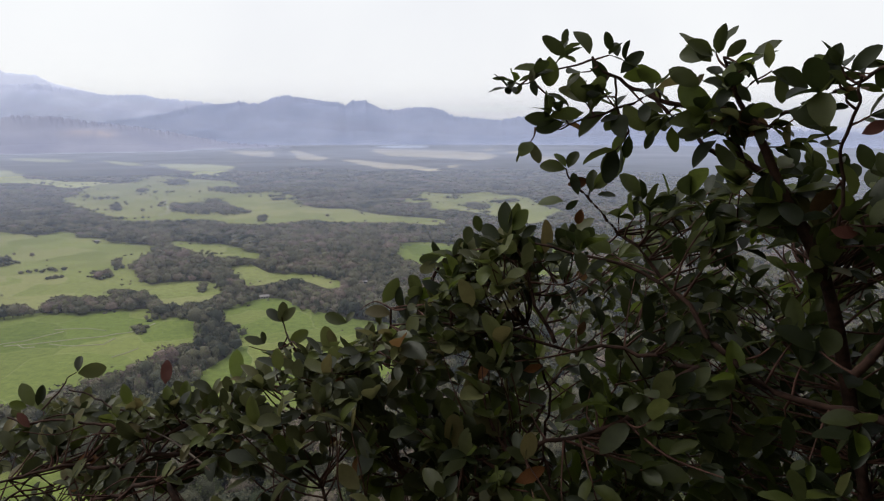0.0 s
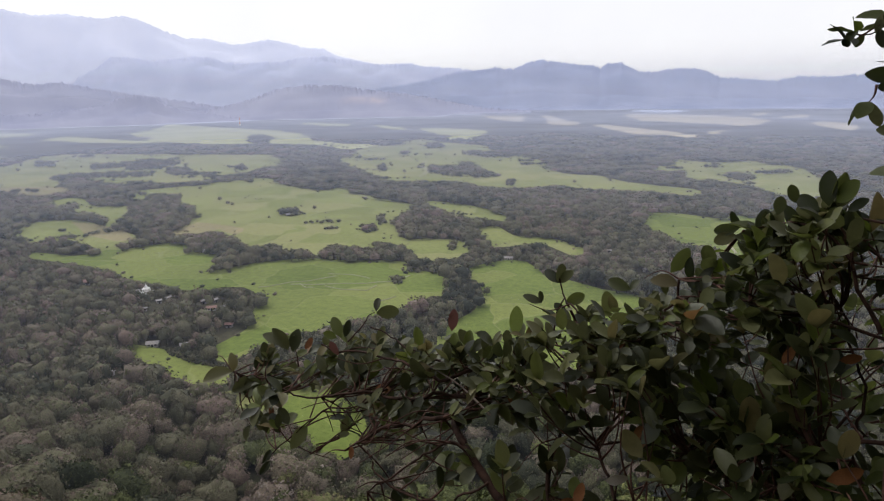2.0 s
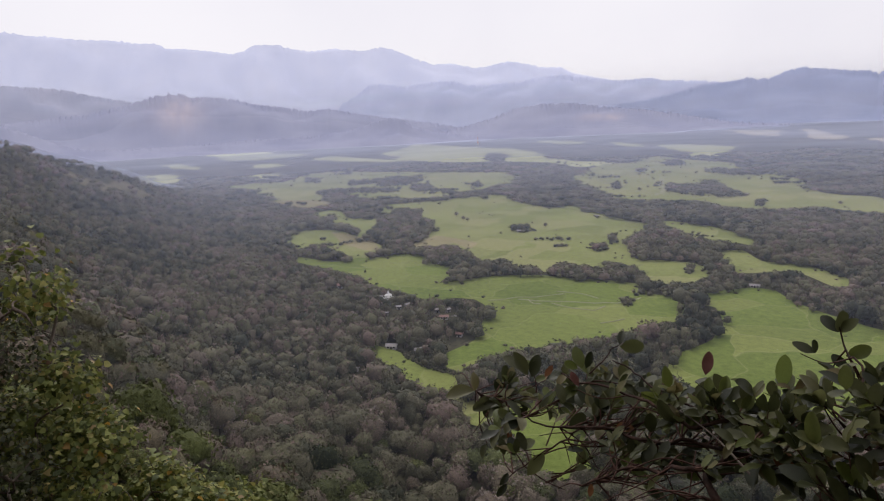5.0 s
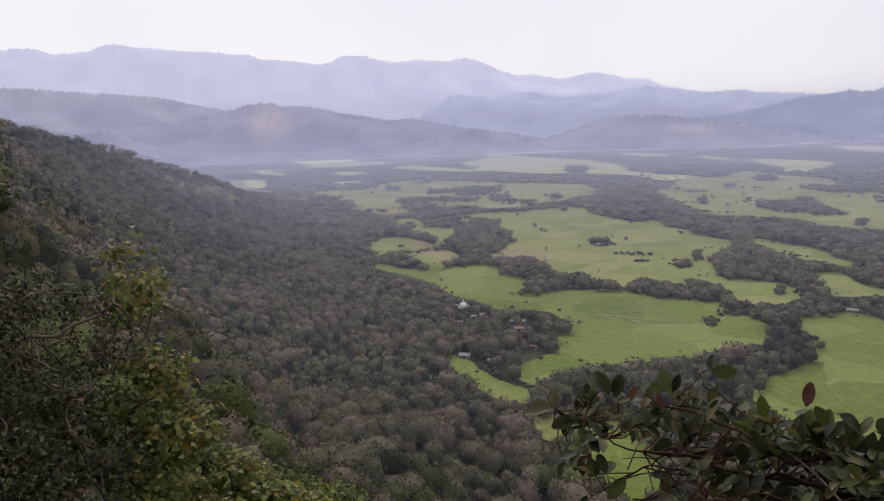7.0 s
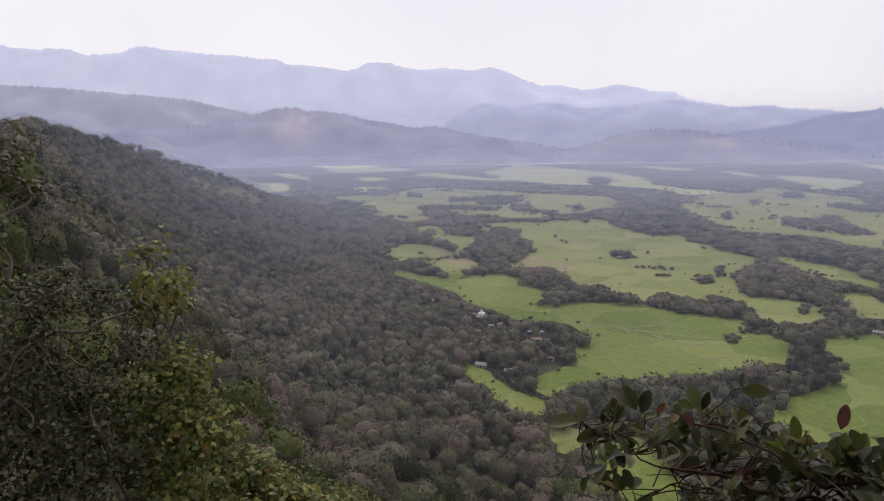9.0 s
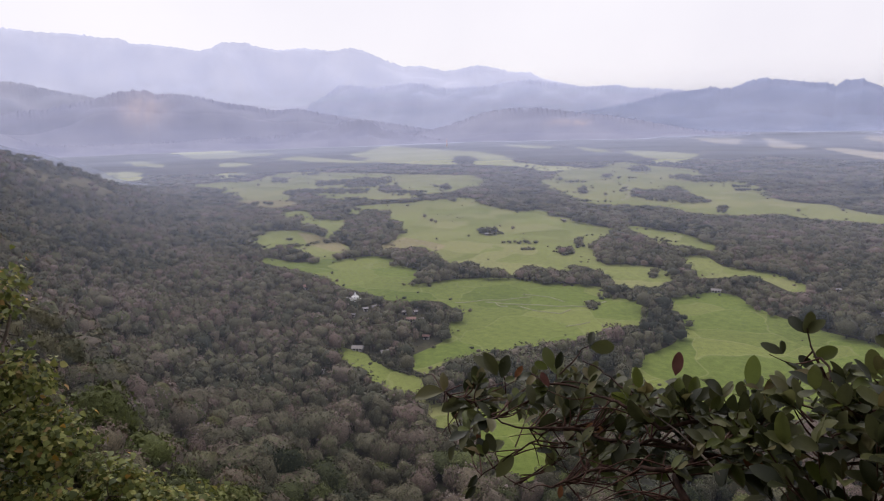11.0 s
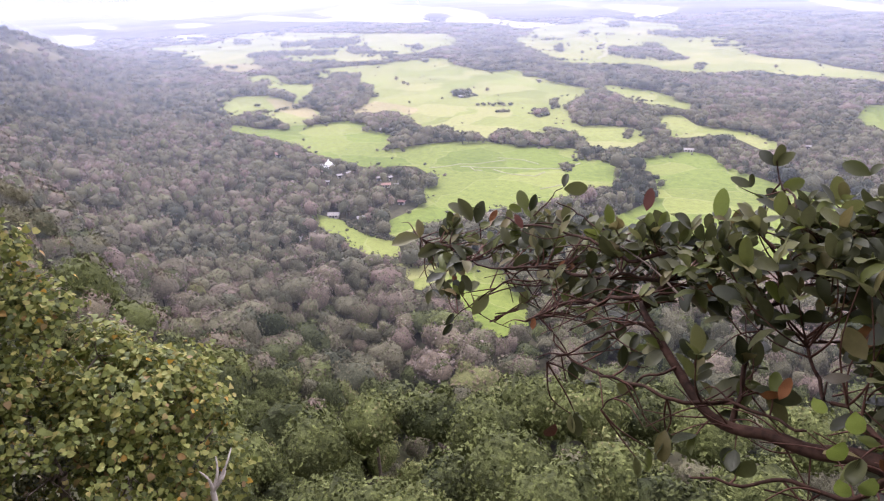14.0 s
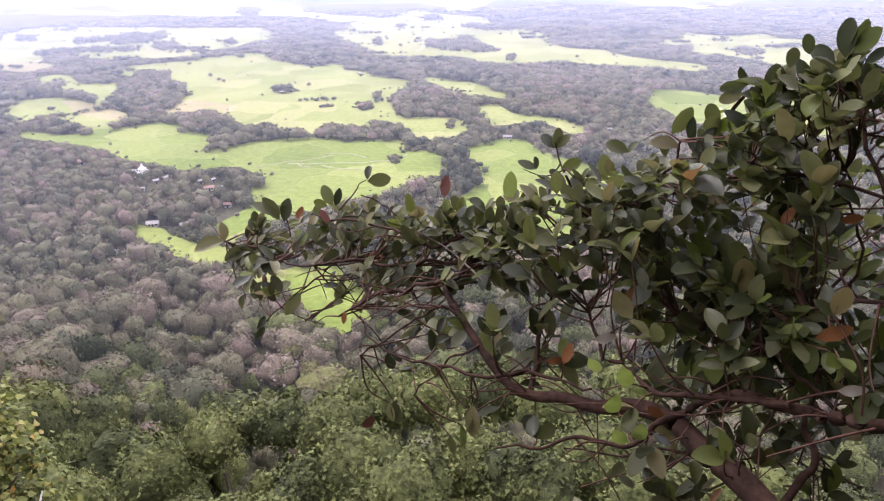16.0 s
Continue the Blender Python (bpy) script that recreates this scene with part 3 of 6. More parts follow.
# ---- limbs ----
def tube(points, radii, sides=7, crook=0.0):
    """A tapered limb along points, smoothed by a spline and bent off it a little."""
    pts = [Vector(p) for p in points]
    fine, rad = [], []
    for i in range(len(pts) - 1):
        p0, p1, p2, p3 = pts[max(i - 1, 0)], pts[i], pts[i + 1], pts[min(i + 2, len(pts) - 1)]
        for k in range(5):
            t = k / 5
            fine.append(0.5 * ((2 * p1) + (p2 - p0) * t + (2 * p0 - 5 * p1 + 4 * p2 - p3) * t * t + (3 * p1 - p0 - 3 * p2 + p3) * t ** 3))
            rad.append(radii[i] + (radii[i + 1] - radii[i]) * t)
    fine.append(pts[-1])
    rad.append(radii[-1])
    if crook:
        last = len(fine) - 1
        fine = [p + (noise.noise_vector(p * 9) + 0.5 * noise.noise_vector(p * 23)) * crook * min(1, i / 3, (last - i) / 3) for i, p in enumerate(fine)]
    verts = []
    for i, p in enumerate(fine):
        way = (fine[min(i + 1, len(fine) - 1)] - fine[max(i - 1, 0)]).normalized()
        a = way.orthogonal().normalized()
        b = way.cross(a)
        k = rad[i] * (1 + 0.12 * noise.noise(p * 25))
        for j in range(sides):
            t = 2 * math.pi * j / sides
            verts.append(tuple(p + (a * math.cos(t) + b * math.sin(t)) * k))
    return verts, grid_faces(len(fine), sides, True), fine


def limb(name, points, r0, r1, material, parent, sides=7, crook=0.0):
    n = len(points)
    v, f, fine = tube(points, [r0 + (r1 - r0) * i / (n - 1) for i in range(n)], sides, crook)
    mesh_object(name, v, f, material, parent, smooth=True)
    return fine


# ---- woods ----
def ico(level):
    bm = bmesh.new()
    bmesh.ops.create_icosphere(bm, subdivisions=level, radius=1.0)
    v = np.array([p.co for p in bm.verts])
    f = np.array([[p.index for p in q.verts] for q in bm.faces])
    bm.free()
    return v, f


def crown_template(seed, level, clumps, size):
    """Unit tree: a crown of merged leafy lobes, a trunk below, and loose sprays of leaves that break its outline."""
    rng = np.random.default_rng(seed)
    lobes = []
    for _ in range(int(rng.integers(9, 15))):
        c = rng.normal(size=3)
        c *= rng.uniform(0.35, 0.72) / np.linalg.norm(c)
        c[2] = c[2] * 0.75 + 0.05
        lobes.append((c, rng.uniform(0.30, 0.52)))

    def outline(p):
        best = 0.45
        for c, k in lobes:
            d = float(p @ c)
            q = k * k - float(c @ c) + d * d
            if q > 0:
                best = max(best, d + math.sqrt(q))
        return best + 0.10 * noise.noise(Vector(p) * 5.0 + Vector((seed, 0, 0))) + 0.05 * noise.noise(Vector(p) * 11.0)

    v, f = ico(level)
    v = v * np.array([outline(p) for p in v])[:, None] * (0.97 if clumps else 1.0)
    f = f[v[f].mean(axis=1)[:, 2] > -0.42]
    v[:, 2] = np.where(v[:, 2] > 0, v[:, 2], v[:, 2] * 0.7)
    vs, fs, n = [v], [f], len(v)
    tv = np.array([(0.07 * math.cos(a), 0.07 * math.sin(a), z) for z in (-1.5, -0.2) for a in (0, 2.1, 4.2)])
    tf = np.array([(0, 1, 4), (0, 4, 3), (1, 2, 5), (1, 5, 4), (2, 0, 3), (2, 3, 5)])
    vs.append(tv)
    fs.append(tf + n)
    n += 6
    # Lobes are toned darker to paint shade inside the crown; sprays vary at random.
    tone = [np.full(n, -0.10)]
    for _ in range(clumps):
        p = rng.normal(size=3)
        p /= np.linalg.norm(p)
        if p[2] < -0.3:
            p[2] = -p[2]
        c = p * outline(p) * rng.uniform(0.92, 1.12)
        c[2] *= 1.0 if c[2] > 0 else 0.7
        out = p + rng.normal(size=3) * 0.6
        a = np.cross(out, rng.normal(size=3))
        a /= np.linalg.norm(a) + 1e-6
        b = np.cross(a, out)
        b /= np.linalg.norm(b) + 1e-6
        s = size * rng.uniform(0.55, 1.45)
        vs.append(np.array([c - a * s - b * s * 0.5, c + a * s * 0.9 - b * s * 0.6, c + b * s + out * s * 0.3]))
        fs.append(np.array([(0, 1, 2)]) + n)
        tone.append(np.full(3, rng.uniform(-0.12, 0.16)))
        n += 3
    return np.concatenate(vs), np.concatenate(fs), np.concatenate(tone)


def on_bare_slope(x, y):
    """A dry grassy clearing on the shoulder of the long hill."""
    d = (x + 795, y - 345)
    along, across = d[0] * -0.66 + d[1] * 0.75, d[0] * 0.75 + d[1] * 0.66
    return (along / 95) ** 2 + ((across + 14 * wob(x, y, 60, 12)) / 26) ** 2 < 1 + 0.5 * wob(x, y, 22, 13)


def plant_all(name, places, templates, material, label):
    """One mesh out of many trees: places hold x, y, z, radius, height factor, turn and tint."""
    vs, fs, ts, n = [], [], [], 0
    for i, (x, y, z, r, hf, turn, tint) in enumerate(places):
        v, f, tone = templates[i % len(templates)]
        c, s = math.cos(turn), math.sin(turn)
        w = np.empty_like(v)
        w[:, 0] = (v[:, 0] * c - v[:, 1] * s) * r + x
        w[:, 1] = (v[:, 0] * s + v[:, 1] * c) * r + y
        w[:, 2] = v[:, 2] * r * hf + z
        vs.append(w)
        fs.append(f + n)
        ts.append(np.clip(tint + tone, 0, 1))
        n += len(v)
    return tagged(mesh_object(name, np.concatenate(vs), np.concatenate(fs), material, smooth=True, tint=np.concatenate(ts)), label, "forest", kind="stuff")


def build_woods():
    rng = np.random.default_rng(4)
    close, near, mid, open_land, far = [], [], [], [], []
    r = 30.0
    while r < 4650:
        step = max(span(r, (60, 230, 420), (8.0, 7.5, 5.8)), 0.0112 * r if r < 700 else 7.84 + 0.0145 * (r - 700))
        a0, a1 = (-92, 42)
        count = int(radians(a1 - a0) * r / step)
        for i in range(count):
            a = radians(a0 + (a1 - a0) * (i + rng.uniform(0, 1)) / count)
            q = r + rng.uniform(-0.5, 0.5) * step
            x, y = q * math.sin(a), q * math.cos(a)
            if inside_field(x, y):
                continue
            z = height(x, y)
            if on_bare_slope(x, y) and rng.uniform(0, 1) < 0.8:
                continue
            if z > 2 and math.degrees(a) < -88 or q > 0.945 * hill_foot(math.degrees(a)):
                continue
            size = step * (0.36 + 0.68 * rng.uniform(0, 1) ** 2.4) * (1.0 + 0.4 * wob(x, y, 30, 9)) * 1.15
            if q > 400 and z > 4:
                size = min(size, 5.2)
            tall = min(1.2, max(0.72 if z > 20 else 0, 4.9 / size)) * rng.uniform(0.75, 1.3)
            if q < 420:
                tall *= 1.25
            elif q > 800:
                tall *= 0.72
            patch = 0.5 + 0.55 * wob(x, y, 70, 2) + 0.25 * wob(x, y, 220, 7)
            tint = min(1, max(0, 0.75 * patch + 0.62 * rng.uniform(0, 1) - 0.20))
            for shrink in (1.0, 0.85, 0.8, 0.75, 0.7, 0):
                size, tall = size * shrink, tall * max(shrink, 0.9)
                if z > 40 or not any(inside_field(x * k, y * k) for k in (120 / (120 - min(80, z + f * size * tall)) for f in (0.75, 1.35))):
                    break
            if size == 0:
                continue
            row = (x, y, z + size * tall * 0.75 + (rng.uniform(-0.6, 1.6) if z > 4 else 0), size, tall, rng.uniform(0, 6.28), tint)
            if q < 75 and math.degrees(a) < -54:
                continue
            (close if q < 105 else near if q < 260 else mid if q < 640 or z > 4 and q < 1000 else open_land if q < 1350 else far).append(row)
        r += step * 0.87
    for (bx0, by0, bx1, by1), pts in GROVES:
        q = math.hypot(bx0 + bx1, by0 + by1) / 2
        wide = 0.0034 * q
        for _ in range(int(2.6 * (bx1 - bx0) * (by1 - by0) / (wide * wide * q / 120)) + 6):
            x, y = rng.uniform(bx0, bx1), rng.uniform(by0, by1)
            if not in_outline(x, y, pts):
                continue
            size, tall = wide * rng.uniform(0.6, 1.15), rng.uniform(0.75, 1.1)
            x, y = x * (1 - 0.8 * size * tall / 120), y * (1 - 0.8 * size * tall / 120)
            (mid if q < 640 else open_land).append((x, y, size * tall * 0.75, size, tall, rng.uniform(0, 6.28), 0.15 + 0.5 * rng.uniform(0, 1) ** 1.5))
    kinds = []
    for k in range(4):
        v, f, tone = crown_template(70 + k, 2, 1300, 0.047)
        tree = new("forest_tree")
        tagged(tree, "broad bushy forest tree, fresh and olive green, on the steep slope", "tree", "trees on the near slope")
        split = len(ico(2)[0])
        trunk_v = v[split:split + 6]
        mesh_object("trunk", trunk_v * np.array((0.6, 0.6, 1.6)), [(0, 1, 4, 3), (1, 2, 5, 4), (2, 0, 3, 5)], BARK_GREY, tree)
        keep = np.ones(len(f), bool)
        keep[((f >= split) & (f < split + 6)).any(axis=1)] = False
        mesh_object("crown", v, f[keep], GREENER, tree, smooth=True, tint=np.clip(0.5 + 0.28 * np.array([noise.noise(Vector(p) * 1.3 + Vector((k * 5, 0, 0))) for p in v]) + tone * 1.4 + 0.1 * (k - 1.5), 0, 1))
        kinds.append(tree)
    crowns = [[c for c in tree.children if c.name.startswith("crown")][0].data for tree in kinds]
    for i, (az, el, r, size) in enumerate(((-56, -44, 40, 3.6), (-51, -41, 44, 4.0), (-46, -41.5, 36, 3.6), (-41, -43, 30, 3.0), (-36, -40, 42, 4.2), (-30, -38.5, 40, 4.0), (-25, -41, 32, 3.4), (-19, -39, 44, 4.4), (-12, -40, 36, 3.8), (-5, -38, 42, 4.2), (2, -41, 33, 3.6), (9, -38, 40, 4.2), (17, -38, 44, 4.4), (-33, -45, 27, 2.8), (-48, -47, 30, 3.0), (-44, -35, 58, 4.2), (-38, -34.4, 60, 4.6), (-33, -35.5, 54, 4.2), (-27, -33.8, 58, 4.4), (-22, -34.6, 54, 4.2), (-16, -33.4, 60, 4.6), (-50, -36, 56, 4.0), (-10, -34, 56, 4.2), (-3, -33, 60, 4.4))):
        x, y = r * math.sin(radians(az)), r * math.cos(radians(az))
        z, top = height(x, y), 120 + r * math.tan(radians(el))
        tree = base("slope_tree", (x, y, z), "tall bushy slope tree with fresh green foliage", "tree", "tall trees below the viewpoint")
        limb("trunk", [(0, 0, -0.5), (0.3, 0.2, (top - z) * 0.4), (0, 0, top - z - size)], 0.32, 0.16, BARK_GREY, tree, 8)
        crown = new("crown", crowns[i % 4])
        crown.parent = tree
        crown.matrix_basis = pose(0, 0, top - z - size * 0.85, 0, 0, i * 67) @ Matrix.Diagonal((size, size, size, 1))
    used = set()
    for i, (x, y, z, size, tall, turn, tint) in enumerate(close):
        m = pose(x, y, z, 0, 0, math.degrees(turn)) @ Matrix.Diagonal((size, size, size * tall, 1))
        k = rng.integers(4)
        if k in used:
            made = copy_thing(kinds[k], Matrix())
            made.matrix_basis = m
        else:
            used.add(k)
            kinds[k].matrix_basis = m
    green = [row for row in near if math.hypot(row[0], row[1]) < 172 + 60 * wob(row[0], row[1], 40, 15) + 130 * (row[6] * 7.3 % 1 - 0.5)]
    near = [row for row in near if row not in set(green)]
    plant_all("slope_forest", green, [crown_template(k + 130, 2, 420, 0.062) for k in range(6)], GREENER, "olive and fresh green forest on the slope below")
    plant_all("hillside_forest", near, [crown_template(k, 2, 400, 0.062) for k in range(9)], CANOPY, "grey-green dry forest canopy on the slope below")
    plant_all("foothill_forest", mid, [crown_template(20 + k, 1, 55, 0.115) for k in range(8)], CANOPY, "dense grey-green and russet forest at the hill's foot")
    plant_all("plain_woodland", open_land, [crown_template(60 + k, 1, 20, 0.17) for k in range(8)], CANOPY, "grey-green woodland belts between the fields")
    plant_all("plain_woodland", far, [crown_template(40 + k, 1, 0, 0.2) for k in range(8)], CANOPY, "hazy dark woodland and tree belts across the plain")


build_woods()

# ---- mountains ----
def ridge(name, azs, els, dist, run, material, label, seed, rough=1.0, bare=()):
    """A range of hills: its crest stands at a distance and rises to given elevations; spurs run down towards the plain."""
    cols = 900
    steps = (1.0, 0.95, 0.89, 0.82, 0.75, 0.67, 0.58, 0.49, 0.40, 0.31, 0.22, 0.13, 0.06, 0.0)
    verts, worn = [], []
    for q in (-0.35,) + steps:
        for j in range(cols):
            az = azs[0] + (azs[-1] - azs[0]) * j / (cols - 1)
            el = span(az, azs, els)
            crest = EYE.z + dist * math.tan(radians(el)) + 10 * rough * noise.noise(Vector((az * 0.9, seed, 0))) + 7 * rough * noise.noise(Vector((az * 2.3, seed, 0)))
            jag = 26 * rough * noise.noise(Vector((az * 2.9, seed, 3))) + 40 * rough * noise.noise(Vector((az * 5.3, seed, 5)))
            crest = max(crest, -12)
            if q < 0:
                z, d = (crest + jag) * 0.985, dist + 140
            else:
                d = dist - run * (1 - q) ** 1.1
                fold = noise.noise(Vector((az * 0.25 + q * 2, q * 2.2, seed))) + 0.6 * noise.noise(Vector((az * 0.6 - q * 3, q * 4, seed + 2)))
                z = -12 + (crest + 12) * q ** 1.05 * (1 + 0.62 * fold * (1 - q) * 2 * q) + jag * q ** 14
            a = radians(az)
            verts.append((d * math.sin(a), d * math.cos(a), z))
            up = math.degrees(math.atan2(z - EYE.z, d))
            k = sum(math.exp(-((az - ba) / wa) ** 2 - ((up - be) / we) ** 2) for ba, be, wa, we in bare)
            worn.append(min(1, k) * (0.75 + 0.6 * noise.noise(Vector((az * 2.2, up * 5, seed)))))
    return tagged(mesh_object(name, verts, grid_faces(len(steps) + 1, cols), material, smooth=True, tint=worn), label, "mountains", kind="structure")


def haze_glow_material(name, low, high, glow):
    """Hill surface with aerial haze put into its pale blue colour and glow."""
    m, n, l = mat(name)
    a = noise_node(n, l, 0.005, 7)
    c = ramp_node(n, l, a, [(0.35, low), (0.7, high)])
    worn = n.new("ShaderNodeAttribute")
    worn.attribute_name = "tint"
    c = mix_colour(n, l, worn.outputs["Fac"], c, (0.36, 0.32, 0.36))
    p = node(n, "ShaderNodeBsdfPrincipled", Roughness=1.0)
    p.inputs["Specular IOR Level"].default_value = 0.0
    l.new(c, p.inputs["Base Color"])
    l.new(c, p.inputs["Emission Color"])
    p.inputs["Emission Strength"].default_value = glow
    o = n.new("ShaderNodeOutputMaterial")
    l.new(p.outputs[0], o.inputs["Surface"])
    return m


# Haze is painted per range: the farthest are palest and glow most.
HAZY_HILL = haze_glow_material("hazy_hill_haze_glow", (0.336, 0.360, 0.482), (0.382, 0.402, 0.514), 0.50)
FAR_HILL = haze_glow_material("far_mountain_haze_glow", (0.425, 0.445, 0.555), (0.47, 0.485, 0.585), 0.58)
HILL = haze_glow_material("wooded_hill_haze_glow", (0.250, 0.262, 0.340), (0.300, 0.305, 0.380), 0.46)
MID_HILL = haze_glow_material("blue_hill_haze_glow", (0.218, 0.246, 0.357), (0.264, 0.288, 0.400), 0.43)
NEAR_HILL = haze_glow_material("dry_wooded_hill_haze_glow", (0.221, 0.232, 0.317), (0.267, 0.274, 0.355), 0.44)
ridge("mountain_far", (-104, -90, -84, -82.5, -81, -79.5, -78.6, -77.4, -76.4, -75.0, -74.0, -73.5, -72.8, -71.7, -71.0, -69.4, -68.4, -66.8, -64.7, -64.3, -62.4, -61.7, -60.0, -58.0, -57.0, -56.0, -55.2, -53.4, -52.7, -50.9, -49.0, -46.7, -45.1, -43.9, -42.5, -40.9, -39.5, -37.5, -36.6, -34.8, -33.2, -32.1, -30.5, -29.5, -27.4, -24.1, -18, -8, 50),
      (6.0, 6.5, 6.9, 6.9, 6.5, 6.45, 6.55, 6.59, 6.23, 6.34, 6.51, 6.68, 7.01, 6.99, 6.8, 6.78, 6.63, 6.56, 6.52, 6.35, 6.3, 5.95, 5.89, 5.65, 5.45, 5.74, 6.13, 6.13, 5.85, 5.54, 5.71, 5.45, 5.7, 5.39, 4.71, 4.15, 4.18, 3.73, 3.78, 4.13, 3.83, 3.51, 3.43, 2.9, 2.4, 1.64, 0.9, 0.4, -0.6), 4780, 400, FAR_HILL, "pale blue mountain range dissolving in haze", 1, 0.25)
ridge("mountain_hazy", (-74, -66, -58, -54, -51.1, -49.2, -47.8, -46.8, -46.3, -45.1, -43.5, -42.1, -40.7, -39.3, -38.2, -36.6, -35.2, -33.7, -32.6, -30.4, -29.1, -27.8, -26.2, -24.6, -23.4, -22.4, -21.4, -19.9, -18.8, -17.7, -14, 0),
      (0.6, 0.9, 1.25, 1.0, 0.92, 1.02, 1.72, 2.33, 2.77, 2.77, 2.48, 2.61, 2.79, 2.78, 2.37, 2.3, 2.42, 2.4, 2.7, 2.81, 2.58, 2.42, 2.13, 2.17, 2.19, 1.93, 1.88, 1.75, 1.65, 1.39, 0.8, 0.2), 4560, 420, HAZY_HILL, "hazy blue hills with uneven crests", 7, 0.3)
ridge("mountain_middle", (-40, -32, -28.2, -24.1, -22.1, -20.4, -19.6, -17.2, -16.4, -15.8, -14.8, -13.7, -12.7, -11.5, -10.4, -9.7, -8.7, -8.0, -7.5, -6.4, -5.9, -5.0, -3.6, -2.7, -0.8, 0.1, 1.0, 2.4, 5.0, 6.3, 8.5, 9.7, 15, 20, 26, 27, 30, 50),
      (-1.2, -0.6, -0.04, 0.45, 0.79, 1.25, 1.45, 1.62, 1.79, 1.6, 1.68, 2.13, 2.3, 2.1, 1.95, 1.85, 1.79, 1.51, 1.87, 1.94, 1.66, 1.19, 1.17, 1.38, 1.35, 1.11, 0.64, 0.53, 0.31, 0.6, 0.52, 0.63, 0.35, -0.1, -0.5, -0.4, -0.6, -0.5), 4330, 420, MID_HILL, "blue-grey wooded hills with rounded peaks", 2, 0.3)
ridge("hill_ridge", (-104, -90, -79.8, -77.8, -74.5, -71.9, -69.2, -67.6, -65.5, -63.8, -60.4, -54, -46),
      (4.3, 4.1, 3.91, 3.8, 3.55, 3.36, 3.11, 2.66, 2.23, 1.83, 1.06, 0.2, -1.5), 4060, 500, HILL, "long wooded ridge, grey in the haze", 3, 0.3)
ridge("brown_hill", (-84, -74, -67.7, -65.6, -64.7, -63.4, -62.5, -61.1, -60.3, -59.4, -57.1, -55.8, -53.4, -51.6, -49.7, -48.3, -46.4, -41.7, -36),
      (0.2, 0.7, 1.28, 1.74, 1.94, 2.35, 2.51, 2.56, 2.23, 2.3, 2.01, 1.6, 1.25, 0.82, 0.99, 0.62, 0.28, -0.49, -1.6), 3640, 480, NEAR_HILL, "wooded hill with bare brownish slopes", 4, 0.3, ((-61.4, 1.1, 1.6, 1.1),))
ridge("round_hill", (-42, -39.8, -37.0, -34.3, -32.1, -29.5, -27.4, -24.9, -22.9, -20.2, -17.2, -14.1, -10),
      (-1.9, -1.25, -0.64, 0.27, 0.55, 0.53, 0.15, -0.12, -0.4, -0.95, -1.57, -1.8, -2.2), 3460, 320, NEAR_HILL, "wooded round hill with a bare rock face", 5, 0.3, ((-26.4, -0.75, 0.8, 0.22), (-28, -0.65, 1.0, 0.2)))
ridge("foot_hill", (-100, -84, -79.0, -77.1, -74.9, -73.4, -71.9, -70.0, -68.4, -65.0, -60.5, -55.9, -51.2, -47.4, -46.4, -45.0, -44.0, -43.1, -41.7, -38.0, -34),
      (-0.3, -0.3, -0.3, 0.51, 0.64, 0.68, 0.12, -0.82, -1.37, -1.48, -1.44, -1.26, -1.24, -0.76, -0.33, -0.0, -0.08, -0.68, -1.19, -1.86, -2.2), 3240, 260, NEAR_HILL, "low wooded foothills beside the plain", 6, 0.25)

# ---- painted haze sheets ----
def haze_sheet_over_land():
    """A see-through sheet over the treetops that stands in for haze, its opacity painted by distance from the
    viewpoint.
    """
    m, n, l = mat("painted_haze_sheet")
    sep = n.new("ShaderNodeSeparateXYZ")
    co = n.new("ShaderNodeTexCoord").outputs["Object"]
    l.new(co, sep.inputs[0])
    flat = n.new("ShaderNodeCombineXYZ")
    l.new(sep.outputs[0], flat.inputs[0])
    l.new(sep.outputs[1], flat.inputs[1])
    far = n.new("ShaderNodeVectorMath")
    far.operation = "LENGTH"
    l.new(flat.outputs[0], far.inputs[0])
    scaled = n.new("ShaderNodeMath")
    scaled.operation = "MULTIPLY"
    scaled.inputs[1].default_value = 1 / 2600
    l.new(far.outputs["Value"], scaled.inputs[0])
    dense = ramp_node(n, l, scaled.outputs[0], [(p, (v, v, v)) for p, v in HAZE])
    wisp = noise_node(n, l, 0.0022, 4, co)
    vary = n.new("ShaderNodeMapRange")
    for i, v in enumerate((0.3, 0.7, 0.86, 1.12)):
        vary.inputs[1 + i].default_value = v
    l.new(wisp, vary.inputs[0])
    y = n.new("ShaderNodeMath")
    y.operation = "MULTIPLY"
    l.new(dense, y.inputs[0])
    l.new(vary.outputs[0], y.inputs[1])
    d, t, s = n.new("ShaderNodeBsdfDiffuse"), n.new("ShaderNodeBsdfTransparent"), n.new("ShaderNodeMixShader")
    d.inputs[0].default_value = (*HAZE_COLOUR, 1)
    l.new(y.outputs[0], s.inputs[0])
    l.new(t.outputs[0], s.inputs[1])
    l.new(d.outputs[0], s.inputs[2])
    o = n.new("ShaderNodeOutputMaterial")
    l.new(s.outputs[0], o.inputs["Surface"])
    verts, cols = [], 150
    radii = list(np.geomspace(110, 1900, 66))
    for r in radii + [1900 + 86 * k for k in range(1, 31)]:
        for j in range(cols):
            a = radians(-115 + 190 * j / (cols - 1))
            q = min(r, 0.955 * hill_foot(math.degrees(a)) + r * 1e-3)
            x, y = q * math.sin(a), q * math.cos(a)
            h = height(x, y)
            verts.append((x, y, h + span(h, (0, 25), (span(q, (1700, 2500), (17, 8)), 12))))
    return tagged(mesh_object("haze", verts, grid_faces(len(radii) + 30, cols), m, smooth=True), "bluish see-through sheet standing in for haze over forest and plain", "haze", kind="stuff")


